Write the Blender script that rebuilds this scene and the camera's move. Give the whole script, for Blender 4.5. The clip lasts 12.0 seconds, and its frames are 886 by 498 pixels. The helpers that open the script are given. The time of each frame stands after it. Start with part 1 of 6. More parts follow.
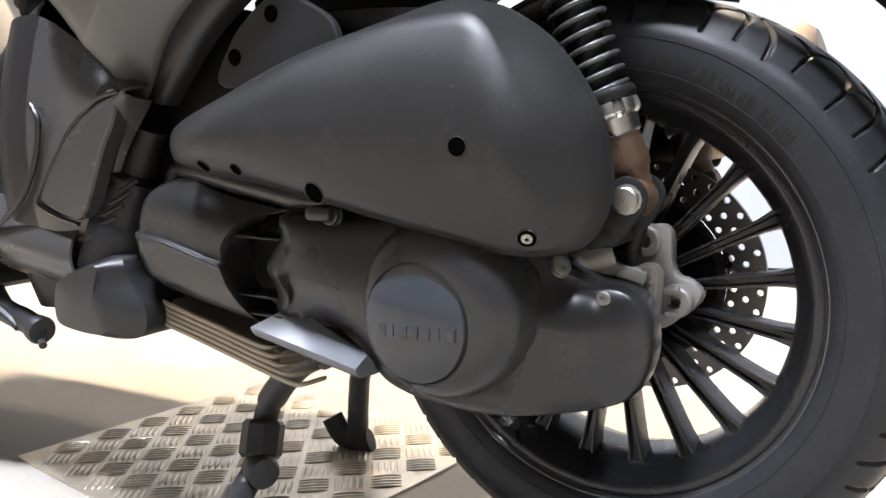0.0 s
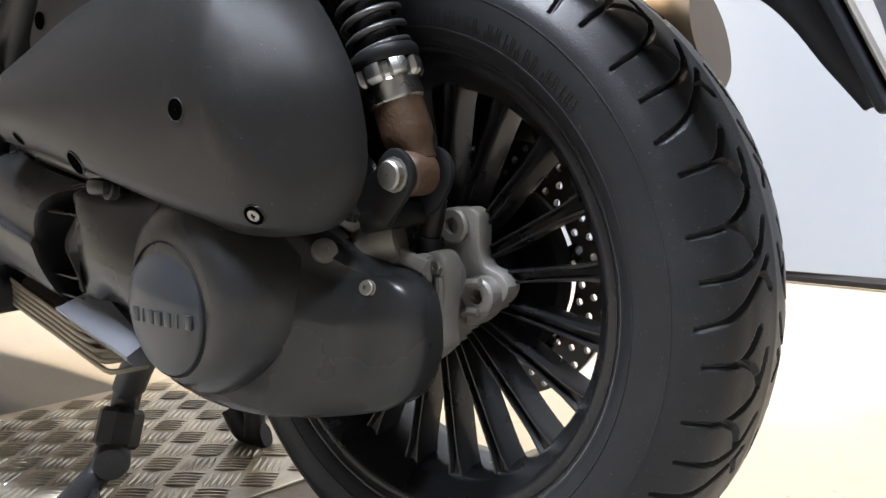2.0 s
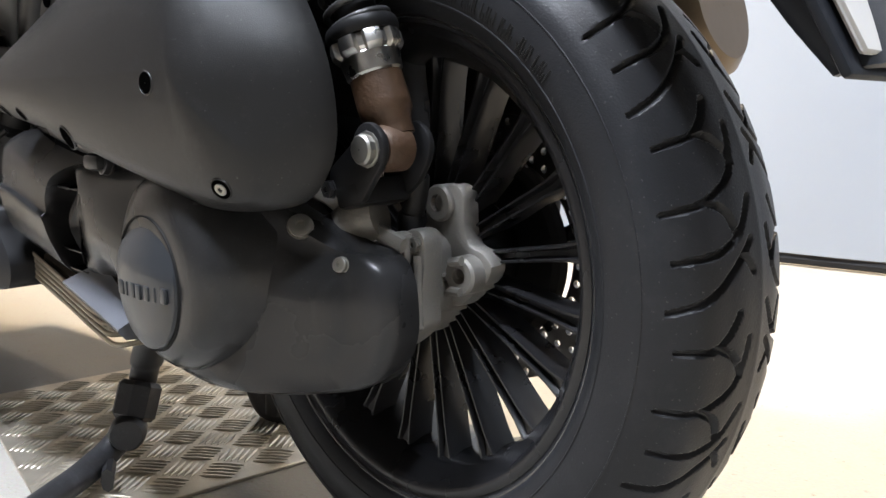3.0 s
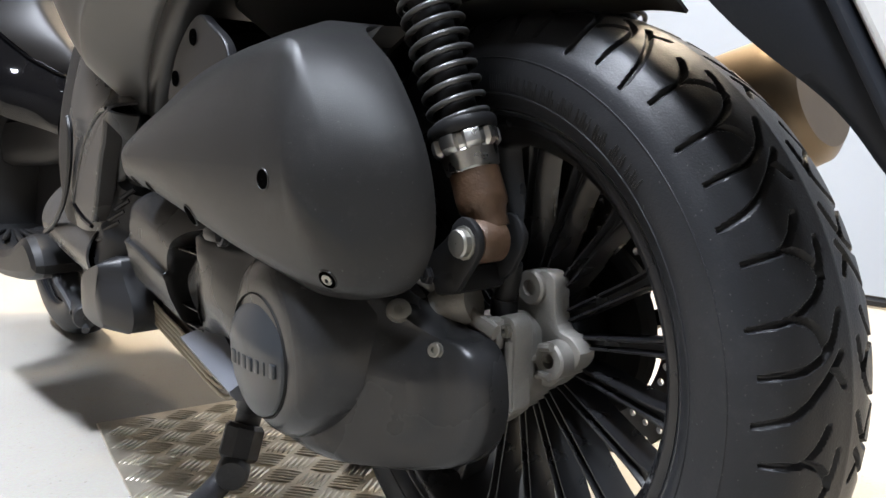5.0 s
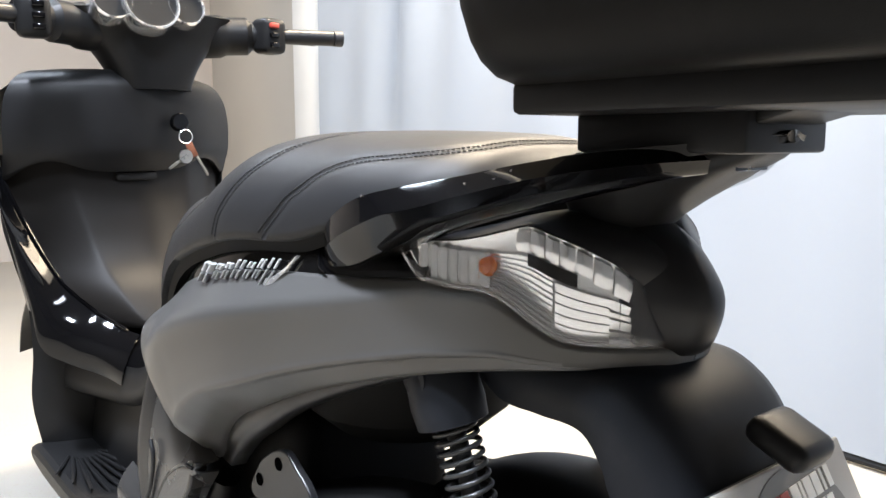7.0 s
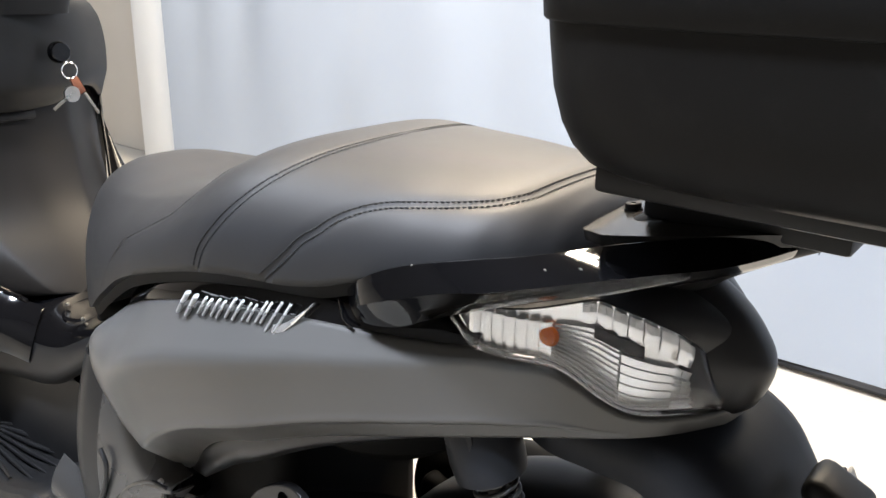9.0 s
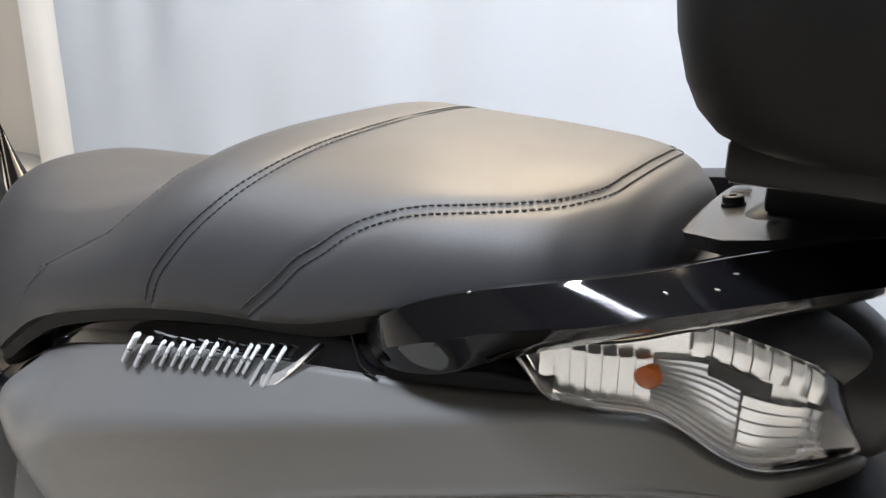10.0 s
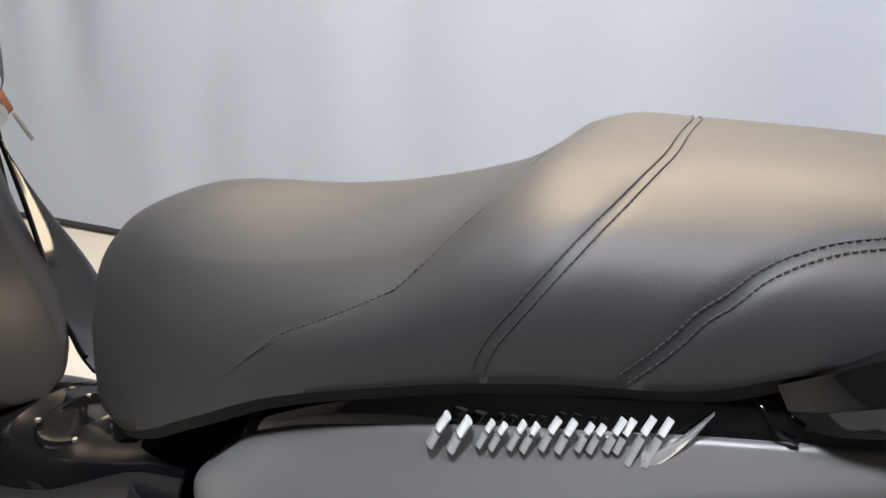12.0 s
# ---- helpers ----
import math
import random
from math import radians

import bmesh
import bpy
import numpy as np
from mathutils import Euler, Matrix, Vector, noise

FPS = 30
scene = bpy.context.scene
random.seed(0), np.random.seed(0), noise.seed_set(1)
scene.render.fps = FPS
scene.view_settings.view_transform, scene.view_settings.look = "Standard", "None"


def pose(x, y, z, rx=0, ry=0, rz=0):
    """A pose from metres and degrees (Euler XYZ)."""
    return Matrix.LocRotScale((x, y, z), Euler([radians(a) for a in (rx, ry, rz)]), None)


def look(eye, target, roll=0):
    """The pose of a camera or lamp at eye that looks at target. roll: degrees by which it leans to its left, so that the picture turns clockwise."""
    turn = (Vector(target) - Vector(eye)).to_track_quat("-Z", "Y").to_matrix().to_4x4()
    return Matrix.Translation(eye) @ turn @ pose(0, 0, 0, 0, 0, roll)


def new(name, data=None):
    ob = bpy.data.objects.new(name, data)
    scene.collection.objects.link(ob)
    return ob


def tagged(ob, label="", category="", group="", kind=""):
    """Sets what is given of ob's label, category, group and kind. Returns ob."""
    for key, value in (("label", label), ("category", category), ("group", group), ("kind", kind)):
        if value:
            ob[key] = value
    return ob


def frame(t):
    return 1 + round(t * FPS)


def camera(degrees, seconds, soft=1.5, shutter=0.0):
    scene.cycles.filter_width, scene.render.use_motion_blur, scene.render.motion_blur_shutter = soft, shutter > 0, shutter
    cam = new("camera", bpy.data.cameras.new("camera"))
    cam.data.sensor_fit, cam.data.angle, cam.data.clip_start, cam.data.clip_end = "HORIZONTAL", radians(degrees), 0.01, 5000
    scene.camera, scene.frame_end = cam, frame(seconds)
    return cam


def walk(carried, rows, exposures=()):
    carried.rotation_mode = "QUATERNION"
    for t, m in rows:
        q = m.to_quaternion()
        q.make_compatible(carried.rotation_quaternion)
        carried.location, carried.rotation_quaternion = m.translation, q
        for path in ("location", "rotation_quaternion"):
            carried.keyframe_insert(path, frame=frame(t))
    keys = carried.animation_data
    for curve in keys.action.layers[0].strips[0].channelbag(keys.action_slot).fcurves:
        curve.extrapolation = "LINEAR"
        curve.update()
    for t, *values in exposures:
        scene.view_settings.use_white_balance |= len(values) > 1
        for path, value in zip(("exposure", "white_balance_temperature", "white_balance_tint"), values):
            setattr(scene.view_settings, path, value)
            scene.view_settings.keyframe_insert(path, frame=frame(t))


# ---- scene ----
cam = camera(57.3, 12.0)
METRES = 1.85
START = pose(0.2731, -0.7569, 0.4298, -7.786, 1.835, 32.292)
ROWS = [
    (0.0, 0.0, 0.0, 0.0, -0.0, 0.0, -0.0),
    (0.5, 0.0385, -0.0077, -0.0038, 1.76, -0.02, -0.51),
    (1.0, 0.0688, 0.0074, -0.0096, 2.84, -0.2, -0.83),
    (1.5, 0.1019, 0.0247, -0.0096, 4.74, -0.22, -1.14),
    (2.0, 0.1359, 0.0504, -0.0044, 6.86, -0.31, -1.56),
    (2.5, 0.1557, 0.0568, -0.0091, 9.36, -0.47, -1.95),
    (2.7, 0.1633, 0.0603, -0.0064, 10.50, -0.98, -2.11),
    (4.3, 0.1837, 0.0706, -0.0110, 17.33, -1.21, -3.13),
    (4.5, 0.1834, 0.067, -0.0076, 17.75, -1.01, -3.53),
    (5.0, 0.1744, 0.0515, 0.0241, 18.87, -0.99, -3.76),
    (5.5, 0.1676, 0.0302, 0.0781, 19.44, -0.8, -3.96),
    (6.0, 0.1642, -0.0014, 0.1374, 19.47, -0.42, -4.13),
    (6.5, 0.1643, -0.0341, 0.2135, 19.09, -0.4, -4.19),
    (7.0, 0.1605, -0.0526, 0.2657, 18.13, -0.94, -4.09),
    (7.2, 0.1582, -0.0607, 0.2816, 17.50, -0.96, -4.28),
    (8.8, 0.0556, -0.0434, 0.3636, 8.12, -11.10, -3.96),
    (9.0, 0.0416, -0.0363, 0.3615, 6.13, -11.18, -3.87),
    (9.5, 0.0113, -0.0016, 0.3528, 2.71, -11.42, -3.27),
    (10.0, -0.0194, 0.0591, 0.3474, -0.5, -11.08, -2.7),
    (10.5, -0.058, 0.1078, 0.3561, -2.88, -11.56, -2.03),
    (11.0, -0.0804, 0.1326, 0.3493, -4.96, -11.43, -1.51),
    (11.5, -0.1304, 0.1307, 0.3501, -7.36, -11.49, -0.96),
    (12.0, -0.1885, 0.1283, 0.3513, -9.08, -11.12, -0.42),
]
walk(cam, [(t, START @ pose(METRES * x, METRES * y, METRES * z, 90 + pitch, roll, yaw)) for t, x, y, z, yaw, pitch, roll in ROWS],
     exposures=[(0.0, 0.66, 6400, 14), (1.0, 0.40, 6350, 13), (2.5, 0.22, 6350, 12), (4.5, 0.15, 6350, 11), (5.5, 0.38, 6250, 11), (6.0, 0.46, 6250, 11), (7.0, 0.20, 6200, 11), (9.5, 0.20, 6250, 11), (10.5, -0.08, 6350, 11), (12.0, -0.24, 6450, 12)])

# ---- world and light ----
world = bpy.data.worlds.new("world")
scene.world = world
world.use_nodes = True
world.node_tree.nodes["Background"].inputs[0].default_value = (1.0, 0.9, 0.78, 1)
world.node_tree.nodes["Background"].inputs[1].default_value = 0.02


def lamp(name, at, target, size, size_y, watts, colour):
    data = bpy.data.lights.new(name, "AREA")
    data.shape, data.size, data.size_y, data.energy, data.color = "RECTANGLE", size, size_y, watts, colour
    ob = new(name, data)
    ob.matrix_world = look(at, target)
    return ob


lamp("cool_ceiling_lamp", (1.60, -0.95, 3.96), (-0.3, 0.0, 0.3), 0.36, 0.36, 165, (0.84, 0.91, 1.0))
lamp("warm_ceiling_lamp", (-0.9, 1.0, 3.96), (-0.9, 1.0, 0), 1.2, 0.3, 350, (1.0, 0.82, 0.58))
# oversized added source, stands in for the bright beige wall beyond the curtain
lamp("warm_wall_stand_in", (-0.7, 3.3, 3.9), (-0.4, 0.0, 0.9), 3.8, 1.2, 410, (1.0, 0.82, 0.58))
# fill added to brighten the right of the curtain, no known source
lamp("added_curtain_fill", (1.4, 0.75, 3.96), (1.4, 0.75, 0), 1.2, 0.3, 55, (0.86, 0.92, 1.0))
lamp("neutral_front_lamp", (-0.3, -1.2, 3.96), (-0.3, -1.2, 0), 0.5, 0.3, 300, (0.86, 0.91, 1.0))
lamp("cool_west_lamp", (-2.6, -0.5, 3.96), (-2.6, -0.5, 0), 0.6, 1.5, 80, (0.80, 0.90, 1.0))


# ---- materials ----
def material(name, base, rough, metal=0.0, var=0.12, scale=9.0, fine=0.15, grain=900.0, bump=0.05, coat=0.0, dust=0.0,
             dust_colour=(0.30, 0.295, 0.285), spec=0.5, sheen=0.0, specks=0.0):
    """A surface with broad mottling, fine grain, uneven gloss, and some dust."""
    m = bpy.data.materials.new(name)
    m.use_nodes = True
    nt = m.node_tree
    n, l = nt.nodes, nt.links
    b = n["Principled BSDF"]
    tc = n.new("ShaderNodeTexCoord")
    broad = n.new("ShaderNodeTexNoise")
    broad.inputs["Scale"].default_value, broad.inputs["Detail"].default_value = scale, 5
    l.new(tc.outputs["Object"], broad.inputs["Vector"])
    small = n.new("ShaderNodeTexNoise")
    small.inputs["Scale"].default_value, small.inputs["Detail"].default_value = grain, 2
    l.new(tc.outputs["Object"], small.inputs["Vector"])
    mix = n.new("ShaderNodeMix")
    mix.data_type = "RGBA"
    mix.inputs[6].default_value = (*[c * (1 - var) for c in base], 1)
    mix.inputs[7].default_value = (*[min(1, c * (1 + var)) for c in base], 1)
    l.new(broad.outputs["Fac"], mix.inputs[0])
    mul = n.new("ShaderNodeMix")
    mul.data_type, mul.blend_type = "RGBA", "MULTIPLY"
    mul.inputs[0].default_value = fine
    l.new(mix.outputs[2], mul.inputs[6])
    l.new(small.outputs["Color"], mul.inputs[7])
    colour = mul.outputs[2]
    if dust:
        d = n.new("ShaderNodeTexNoise")
        d.inputs["Scale"].default_value, d.inputs["Detail"].default_value, d.inputs["Roughness"].default_value = 28, 9, 0.75
        l.new(tc.outputs["Object"], d.inputs["Vector"])
        r = n.new("ShaderNodeMapRange")
        r.inputs[1].default_value, r.inputs[2].default_value, r.inputs[4].default_value = 0.52, 0.78, dust
        l.new(d.outputs["Fac"], r.inputs[0])
        dm = n.new("ShaderNodeMix")
        dm.data_type = "RGBA"
        dm.inputs[7].default_value = (*dust_colour, 1)
        l.new(r.outputs[0], dm.inputs[0])
        l.new(colour, dm.inputs[6])
        colour = dm.outputs[2]
    if specks:
        d = n.new("ShaderNodeTexNoise")
        d.inputs["Scale"].default_value, d.inputs["Detail"].default_value = 480, 3
        l.new(tc.outputs["Object"], d.inputs["Vector"])
        keep = n.new("ShaderNodeMath")
        keep.operation = "MULTIPLY"
        r = n.new("ShaderNodeMapRange")
        r.inputs[1].default_value, r.inputs[2].default_value, r.inputs[4].default_value = 0.69, 0.75, specks
        l.new(d.outputs["Fac"], r.inputs[0])
        l.new(r.outputs[0], keep.inputs[0])
        l.new(broad.outputs["Fac"], keep.inputs[1])
        dm = n.new("ShaderNodeMix")
        dm.data_type = "RGBA"
        dm.inputs[7].default_value = (0.34, 0.34, 0.33, 1)
        l.new(keep.outputs[0], dm.inputs[0])
        l.new(colour, dm.inputs[6])
        colour = dm.outputs[2]
    l.new(colour, b.inputs["Base Color"])
    rr = n.new("ShaderNodeMapRange")
    rr.inputs[3].default_value, rr.inputs[4].default_value = max(0.02, rough - 0.12 * rough - 0.01), rough + 0.14 * rough + 0.01
    l.new(broad.outputs["Fac"], rr.inputs[0])
    l.new(rr.outputs[0], b.inputs["Roughness"])
    b.inputs["Metallic"].default_value = metal
    b.inputs["Specular IOR Level"].default_value = spec
    b.inputs["Coat Weight"].default_value = coat
    b.inputs["Coat Roughness"].default_value = 0.06
    b.inputs["Sheen Weight"].default_value = sheen
    if bump:
        bp = n.new("ShaderNodeBump")
        bp.inputs["Strength"].default_value, bp.inputs["Distance"].default_value = bump, 0.002
        l.new(small.outputs["Fac"], bp.inputs["Height"])
        l.new(bp.outputs[0], b.inputs["Normal"])
    return m


M_COVER = material("grained_grey_plastic", (0.0170, 0.0168, 0.0168), 0.36, var=0.25, bump=0.14, grain=1500, dust=0.05, spec=0.28, specks=0.3)
M_ENGINE = material("satin_grey_casting_paint", (0.0197, 0.0197, 0.0203), 0.27, var=0.22, bump=0.05, dust=0.03, spec=0.33, specks=0.15)
M_CAP = material("blue_grey_cap_plastic", (0.026, 0.029, 0.033), 0.32, bump=0.04, spec=0.4)
# casing paint made paler, the light on the upward ledge is in its colour
M_LEDGE = material("lit_ledge_paint", (0.12, 0.125, 0.14), 0.24, bump=0.02)
M_PAINT = material("satin_grey_paint", (0.092, 0.090, 0.087), 0.33, metal=0.2, var=0.05, grain=2500, fine=0.1, bump=0.01, spec=0.3)
M_GLOSS = material("gloss_black_plastic", (0.003, 0.003, 0.0035), 0.055, var=0.1, bump=0.0, spec=0.32)
M_DUSTY = material("dusty_black_plastic", (0.020, 0.019, 0.018), 0.22, var=0.3, scale=40, bump=0.02, dust=0.25, dust_colour=(0.12, 0.10, 0.08), spec=0.5)
M_BLACK = material("matt_black_plastic", (0.012, 0.012, 0.0125), 0.40, bump=0.05, dust=0.01, spec=0.17)
M_DARK = material("dark_grey_plastic", (0.015, 0.015, 0.016), 0.36, bump=0.03, spec=0.3)
M_FENDER = material("slate_plastic", (0.0145, 0.0162, 0.020), 0.46, bump=0.05, dust=0.02, spec=0.13)
M_FAIRING = material("dark_grey_fairing", (0.038, 0.037, 0.036), 0.27, bump=0.01, spec=0.38)
M_KNEE = material("brown_black_plastic", (0.0088, 0.0079, 0.0073), 0.36, var=0.06, bump=0.01, spec=0.14)
M_CASE = material("case_plastic", (0.0075, 0.0072, 0.007), 0.46, bump=0.08, dust=0.015, spec=0.09)
M_VOID = material("frame_black", (0.010, 0.010, 0.010), 0.7, bump=0.02, spec=0.15)
M_SEAT = material("grey_vinyl", (0.025, 0.025, 0.026), 0.46, var=0.05, bump=0.12, grain=1300, fine=0.25, spec=0.23)
M_BOWL = material("silvered_bowl", (0.95, 0.95, 0.94), 0.26, metal=0.8, var=0.05, bump=0.0)
M_THREAD = material("black_thread", (0.012, 0.012, 0.013), 0.7)
M_TYRE = material("tyre_rubber", (0.0200, 0.0208, 0.0232), 0.38, var=0.2, scale=14, dust=0.10, dust_colour=(0.11, 0.11, 0.11), bump=0.12, grain=700, spec=0.2, specks=0.45)
M_RIM = material("black_wheel_paint", (0.011, 0.011, 0.012), 0.27, bump=0.02, dust=0.04, dust_colour=(0.06, 0.06, 0.06), spec=0.38)
M_LIP = material("glossy_rim_edge", (0.03, 0.03, 0.031), 0.14, bump=0.0, spec=0.8)
M_ALU = material("cast_aluminium", (0.20, 0.19, 0.172), 0.5, metal=0.4, var=0.2, scale=30, bump=0.25, grain=500, dust=0.25, dust_colour=(0.25, 0.22, 0.18))
M_ZINC = material("zinc_bolt", (0.33, 0.32, 0.29), 0.48, metal=1.0, var=0.25, scale=60, dust=0.2)
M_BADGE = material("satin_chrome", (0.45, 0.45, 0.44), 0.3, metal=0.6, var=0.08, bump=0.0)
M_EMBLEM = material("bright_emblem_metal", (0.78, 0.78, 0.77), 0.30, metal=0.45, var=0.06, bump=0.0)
M_CHROME = material("chrome", (0.88, 0.88, 0.88), 0.14, metal=0.85, var=0.05, bump=0.0)
M_COLLAR = material("dull_steel_collar", (0.55, 0.54, 0.51), 0.28, metal=1.0, var=0.2, scale=60, bump=0.1, dust=0.2, dust_colour=(0.15, 0.12, 0.09))
M_RUST = material("rusted_steel", (0.072, 0.040, 0.022), 0.48, metal=0.25, var=0.7, scale=45, bump=0.3, grain=300, dust=0.2, dust_colour=(0.08, 0.05, 0.03))
M_SPRING = material("dull_black_spring", (0.05, 0.05, 0.05), 0.33, metal=0.4, dust=0.2)
M_FIN = material("dirty_alloy_fins", (0.30, 0.26, 0.2), 0.5, metal=0.6, var=0.3, scale=40, dust=0.5, dust_colour=(0.2, 0.16, 0.11))
M_DISC = material("brushed_brake_steel", (0.14, 0.135, 0.13), 0.35, metal=0.9, var=0.2, scale=40)
M_MUFFLER = material("brown_heated_silencer", (0.17, 0.125, 0.08), 0.42, metal=0.7, var=0.3, scale=12, dust=0.3, dust_colour=(0.25, 0.2, 0.14))
M_CHEQ = material("worn_aluminium_sheet", (0.70, 0.64, 0.53), 0.34, metal=0.85, var=0.35, scale=18, dust=0.40, dust_colour=(0.30, 0.23, 0.14), bump=0.08)
M_STAND = material("worn_black_steel", (0.025, 0.025, 0.027), 0.45, metal=0.3, var=0.3, scale=40, dust=0.15, dust_colour=(0.25, 0.25, 0.27))
M_WHITE = material("white_paint", (0.78, 0.76, 0.72), 0.5, var=0.06, scale=5, dust=0.06)
M_PLATE = material("white_plate", (0.42, 0.41, 0.39), 0.35, var=0.04, bump=0.0)
M_RED = material("red_print", (0.42, 0.06, 0.04), 0.4, bump=0.0)
M_PRINT = material("grey_print", (0.20, 0.195, 0.185), 0.4, bump=0.0)
M_PALE = material("pale_print", (0.85, 0.85, 0.84), 0.4, bump=0.0)
M_ORANGE = material("amber_plastic", (0.75, 0.16, 0.01), 0.15, bump=0.0)
M_LEATHER = material("brown_leather", (0.14, 0.045, 0.02), 0.5)
M_WALLP = material("beige_wall_paint", (0.52, 0.47, 0.40), 0.7, var=0.07, scale=2, dust=0.05)
# dark colour for unseen walls, so gloss black parts mirror a dim room
M_FAR = material("unseen_dark_wall", (0.07, 0.068, 0.066), 0.7, var=0.1, scale=2)
M_WEST = material("greyed_wall_paint", (0.40, 0.37, 0.345), 0.7, var=0.08, scale=2, dust=0.05)
M_CEIL = material("ceiling_paint", (0.10, 0.098, 0.095), 0.8, var=0.04, scale=2)
M_DULL = material("dull_scuff", (0.22, 0.21, 0.20), 0.5, bump=0.0)
# near-black that paints the shade of holes
M_HOLE = material("hole_shade_black", (0.0015, 0.0015, 0.0015), 0.9, bump=0.0, spec=0.0)
M_SCUFF = material("bare_scuff", (0.7, 0.69, 0.66), 0.5, bump=0.0)


def glass(name, colour, rough=0.03):
    m = bpy.data.materials.new(name)
    m.use_nodes = True
    b = m.node_tree.nodes["Principled BSDF"]
    b.inputs["Base Color"].default_value = (*colour, 1)
    b.inputs["Transmission Weight"].default_value = 1.0
    b.inputs["Roughness"].default_value = rough
    b.inputs["IOR"].default_value = 1.45
    return m


M_LENS = glass("clear_lamp_lens", (0.97, 0.98, 1.0))


def glow(name, colour, strength):
    m = bpy.data.materials.new(name)
    m.use_nodes = True
    b = m.node_tree.nodes["Principled BSDF"]
    b.inputs["Emission Color"].default_value = (*colour, 1)
    b.inputs["Emission Strength"].default_value = strength
    return m


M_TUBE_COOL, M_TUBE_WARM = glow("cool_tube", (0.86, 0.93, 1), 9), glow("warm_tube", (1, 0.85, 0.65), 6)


def concrete():
    m = material("stained_concrete", (0.345, 0.325, 0.288), 0.55, var=0.16, scale=2.2, grain=220, fine=0.22, bump=0.25, dust=0.22, dust_colour=(0.30, 0.25, 0.18))
    nt = m.node_tree
    n, l = nt.nodes, nt.links
    b = n["Principled BSDF"]
    old = b.inputs["Base Color"].links[0].from_socket
    tc = n.new("ShaderNodeTexCoord")
    for scale, lo, hi, amount, colour in ((1.3, 0.45, 0.72, 0.45, (0.36, 0.32, 0.26)), (7.0, 0.52, 0.72, 0.4, (0.36, 0.31, 0.24)), (28, 0.60, 0.72, 0.4, (0.30, 0.26, 0.20)), (110, 0.64, 0.74, 0.6, (0.16, 0.13, 0.1))):
        t = n.new("ShaderNodeTexNoise")
        t.inputs["Scale"].default_value, t.inputs["Detail"].default_value = scale, 6
        l.new(tc.outputs["Object"], t.inputs["Vector"])
        r = n.new("ShaderNodeMapRange")
        r.inputs[1].default_value, r.inputs[2].default_value, r.inputs[4].default_value = lo, hi, amount
        l.new(t.outputs["Fac"], r.inputs[0])
        mx = n.new("ShaderNodeMix")
        mx.data_type = "RGBA"
        mx.inputs[7].default_value = (*colour, 1)
        l.new(r.outputs[0], mx.inputs[0])
        l.new(old, mx.inputs[6])
        old = mx.outputs[2]
    l.new(old, b.inputs["Base Color"])
    return m


M_FLOOR = concrete()
M_CURTAIN = material("pale_blue_cloth", (0.295, 0.325, 0.37), 0.85, var=0.08, scale=1.5, grain=600, bump=0.1, sheen=0.2)
M_FOOT_STRIP = material("black_foot_strip", (0.01, 0.01, 0.012), 0.8)


# ---- geometry helpers ----
def spl(pts, n, closed=False):
    """n points, evenly spread, on a smooth curve through the control points."""
    p = np.array(pts, float)
    k = len(p)
    ext = np.vstack([p[-1], p, p[0], p[1]]) if closed else np.vstack([2 * p[0] - p[1], p, 2 * p[-1] - p[-2]])
    segs = k if closed else k - 1
    fine = []
    for i in range(segs):
        a, b, c, d = ext[i:i + 4]
        t = np.linspace(0, 1, 24, endpoint=False)[:, None]
        fine.append(0.5 * (2 * b + (c - a) * t + (2 * a - 5 * b + 4 * c - d) * t ** 2 + (3 * b - a - 3 * c + d) * t ** 3))
    fine = np.vstack(fine + [p[:1] if closed else p[-1:]])
    s = np.concatenate([[0], np.cumsum(np.linalg.norm(np.diff(fine, axis=0), axis=1))])
    u = np.linspace(0, s[-1], n, endpoint=not closed)
    return np.stack([np.interp(u, s, fine[:, j]) for j in range(p.shape[1])], 1)


def curve(pts):
    """A smooth function of one variable through (x, value) pairs."""
    q = np.array(pts, float)
    x, y = q[:, 0], q[:, 1]
    m = np.gradient(y, x)
    d = np.diff(y) / np.diff(x)
    for i in range(len(d)):
        if d[i] == 0:
            m[i] = m[i + 1] = 0
        else:
            a, b = m[i] / d[i], m[i + 1] / d[i]
            if a < 0:
                m[i] = 0
            if b < 0:
                m[i + 1] = 0
            h = math.hypot(a, b)
            if h > 3:
                m[i], m[i + 1] = 3 * a / h * d[i], 3 * b / h * d[i]

    def f(v):
        v = np.clip(np.asarray(v, float), x[0], x[-1])
        i = np.clip(np.searchsorted(x, v, side="right") - 1, 0, len(x) - 2)
        h = x[i + 1] - x[i]
        t = (v - x[i]) / h
        return (2 * t ** 3 - 3 * t ** 2 + 1) * y[i] + (t ** 3 - 2 * t ** 2 + t) * h * m[i] + (3 * t ** 2 - 2 * t ** 3) * y[i + 1] + (t ** 3 - t ** 2) * h * m[i + 1]

    return f


def grid(P, cu=False, cv=False, cap0=False, cap1=False):
    """A mesh over an array of points; cu, cv: closed in that direction; caps close the first and last row."""
    P = np.asarray(P, float)
    a, b = P.shape[:2]
    F = []
    for i in range(a if cu else a - 1):
        for j in range(b if cv else b - 1):
            i2, j2 = (i + 1) % a, (j + 1) % b
            F.append((i * b + j, i2 * b + j, i2 * b + j2, i * b + j2))
    if cap0:
        F.append(tuple(range(b)))
    if cap1:
        F.append(tuple((a - 1) * b + j for j in reversed(range(b))))
    return P.reshape(-1, 3), F


def join(*parts):
    V, F, k = [], [], 0
    for v, f in parts:
        V.append(np.asarray(v, float))
        F += [tuple(i + k for i in q) for q in f]
        k += len(v)
    return np.vstack(V), F


def moved(g, m):
    v, f = g
    M = np.array(m)
    return np.asarray(v) @ M[:3, :3].T + M[:3, 3], f


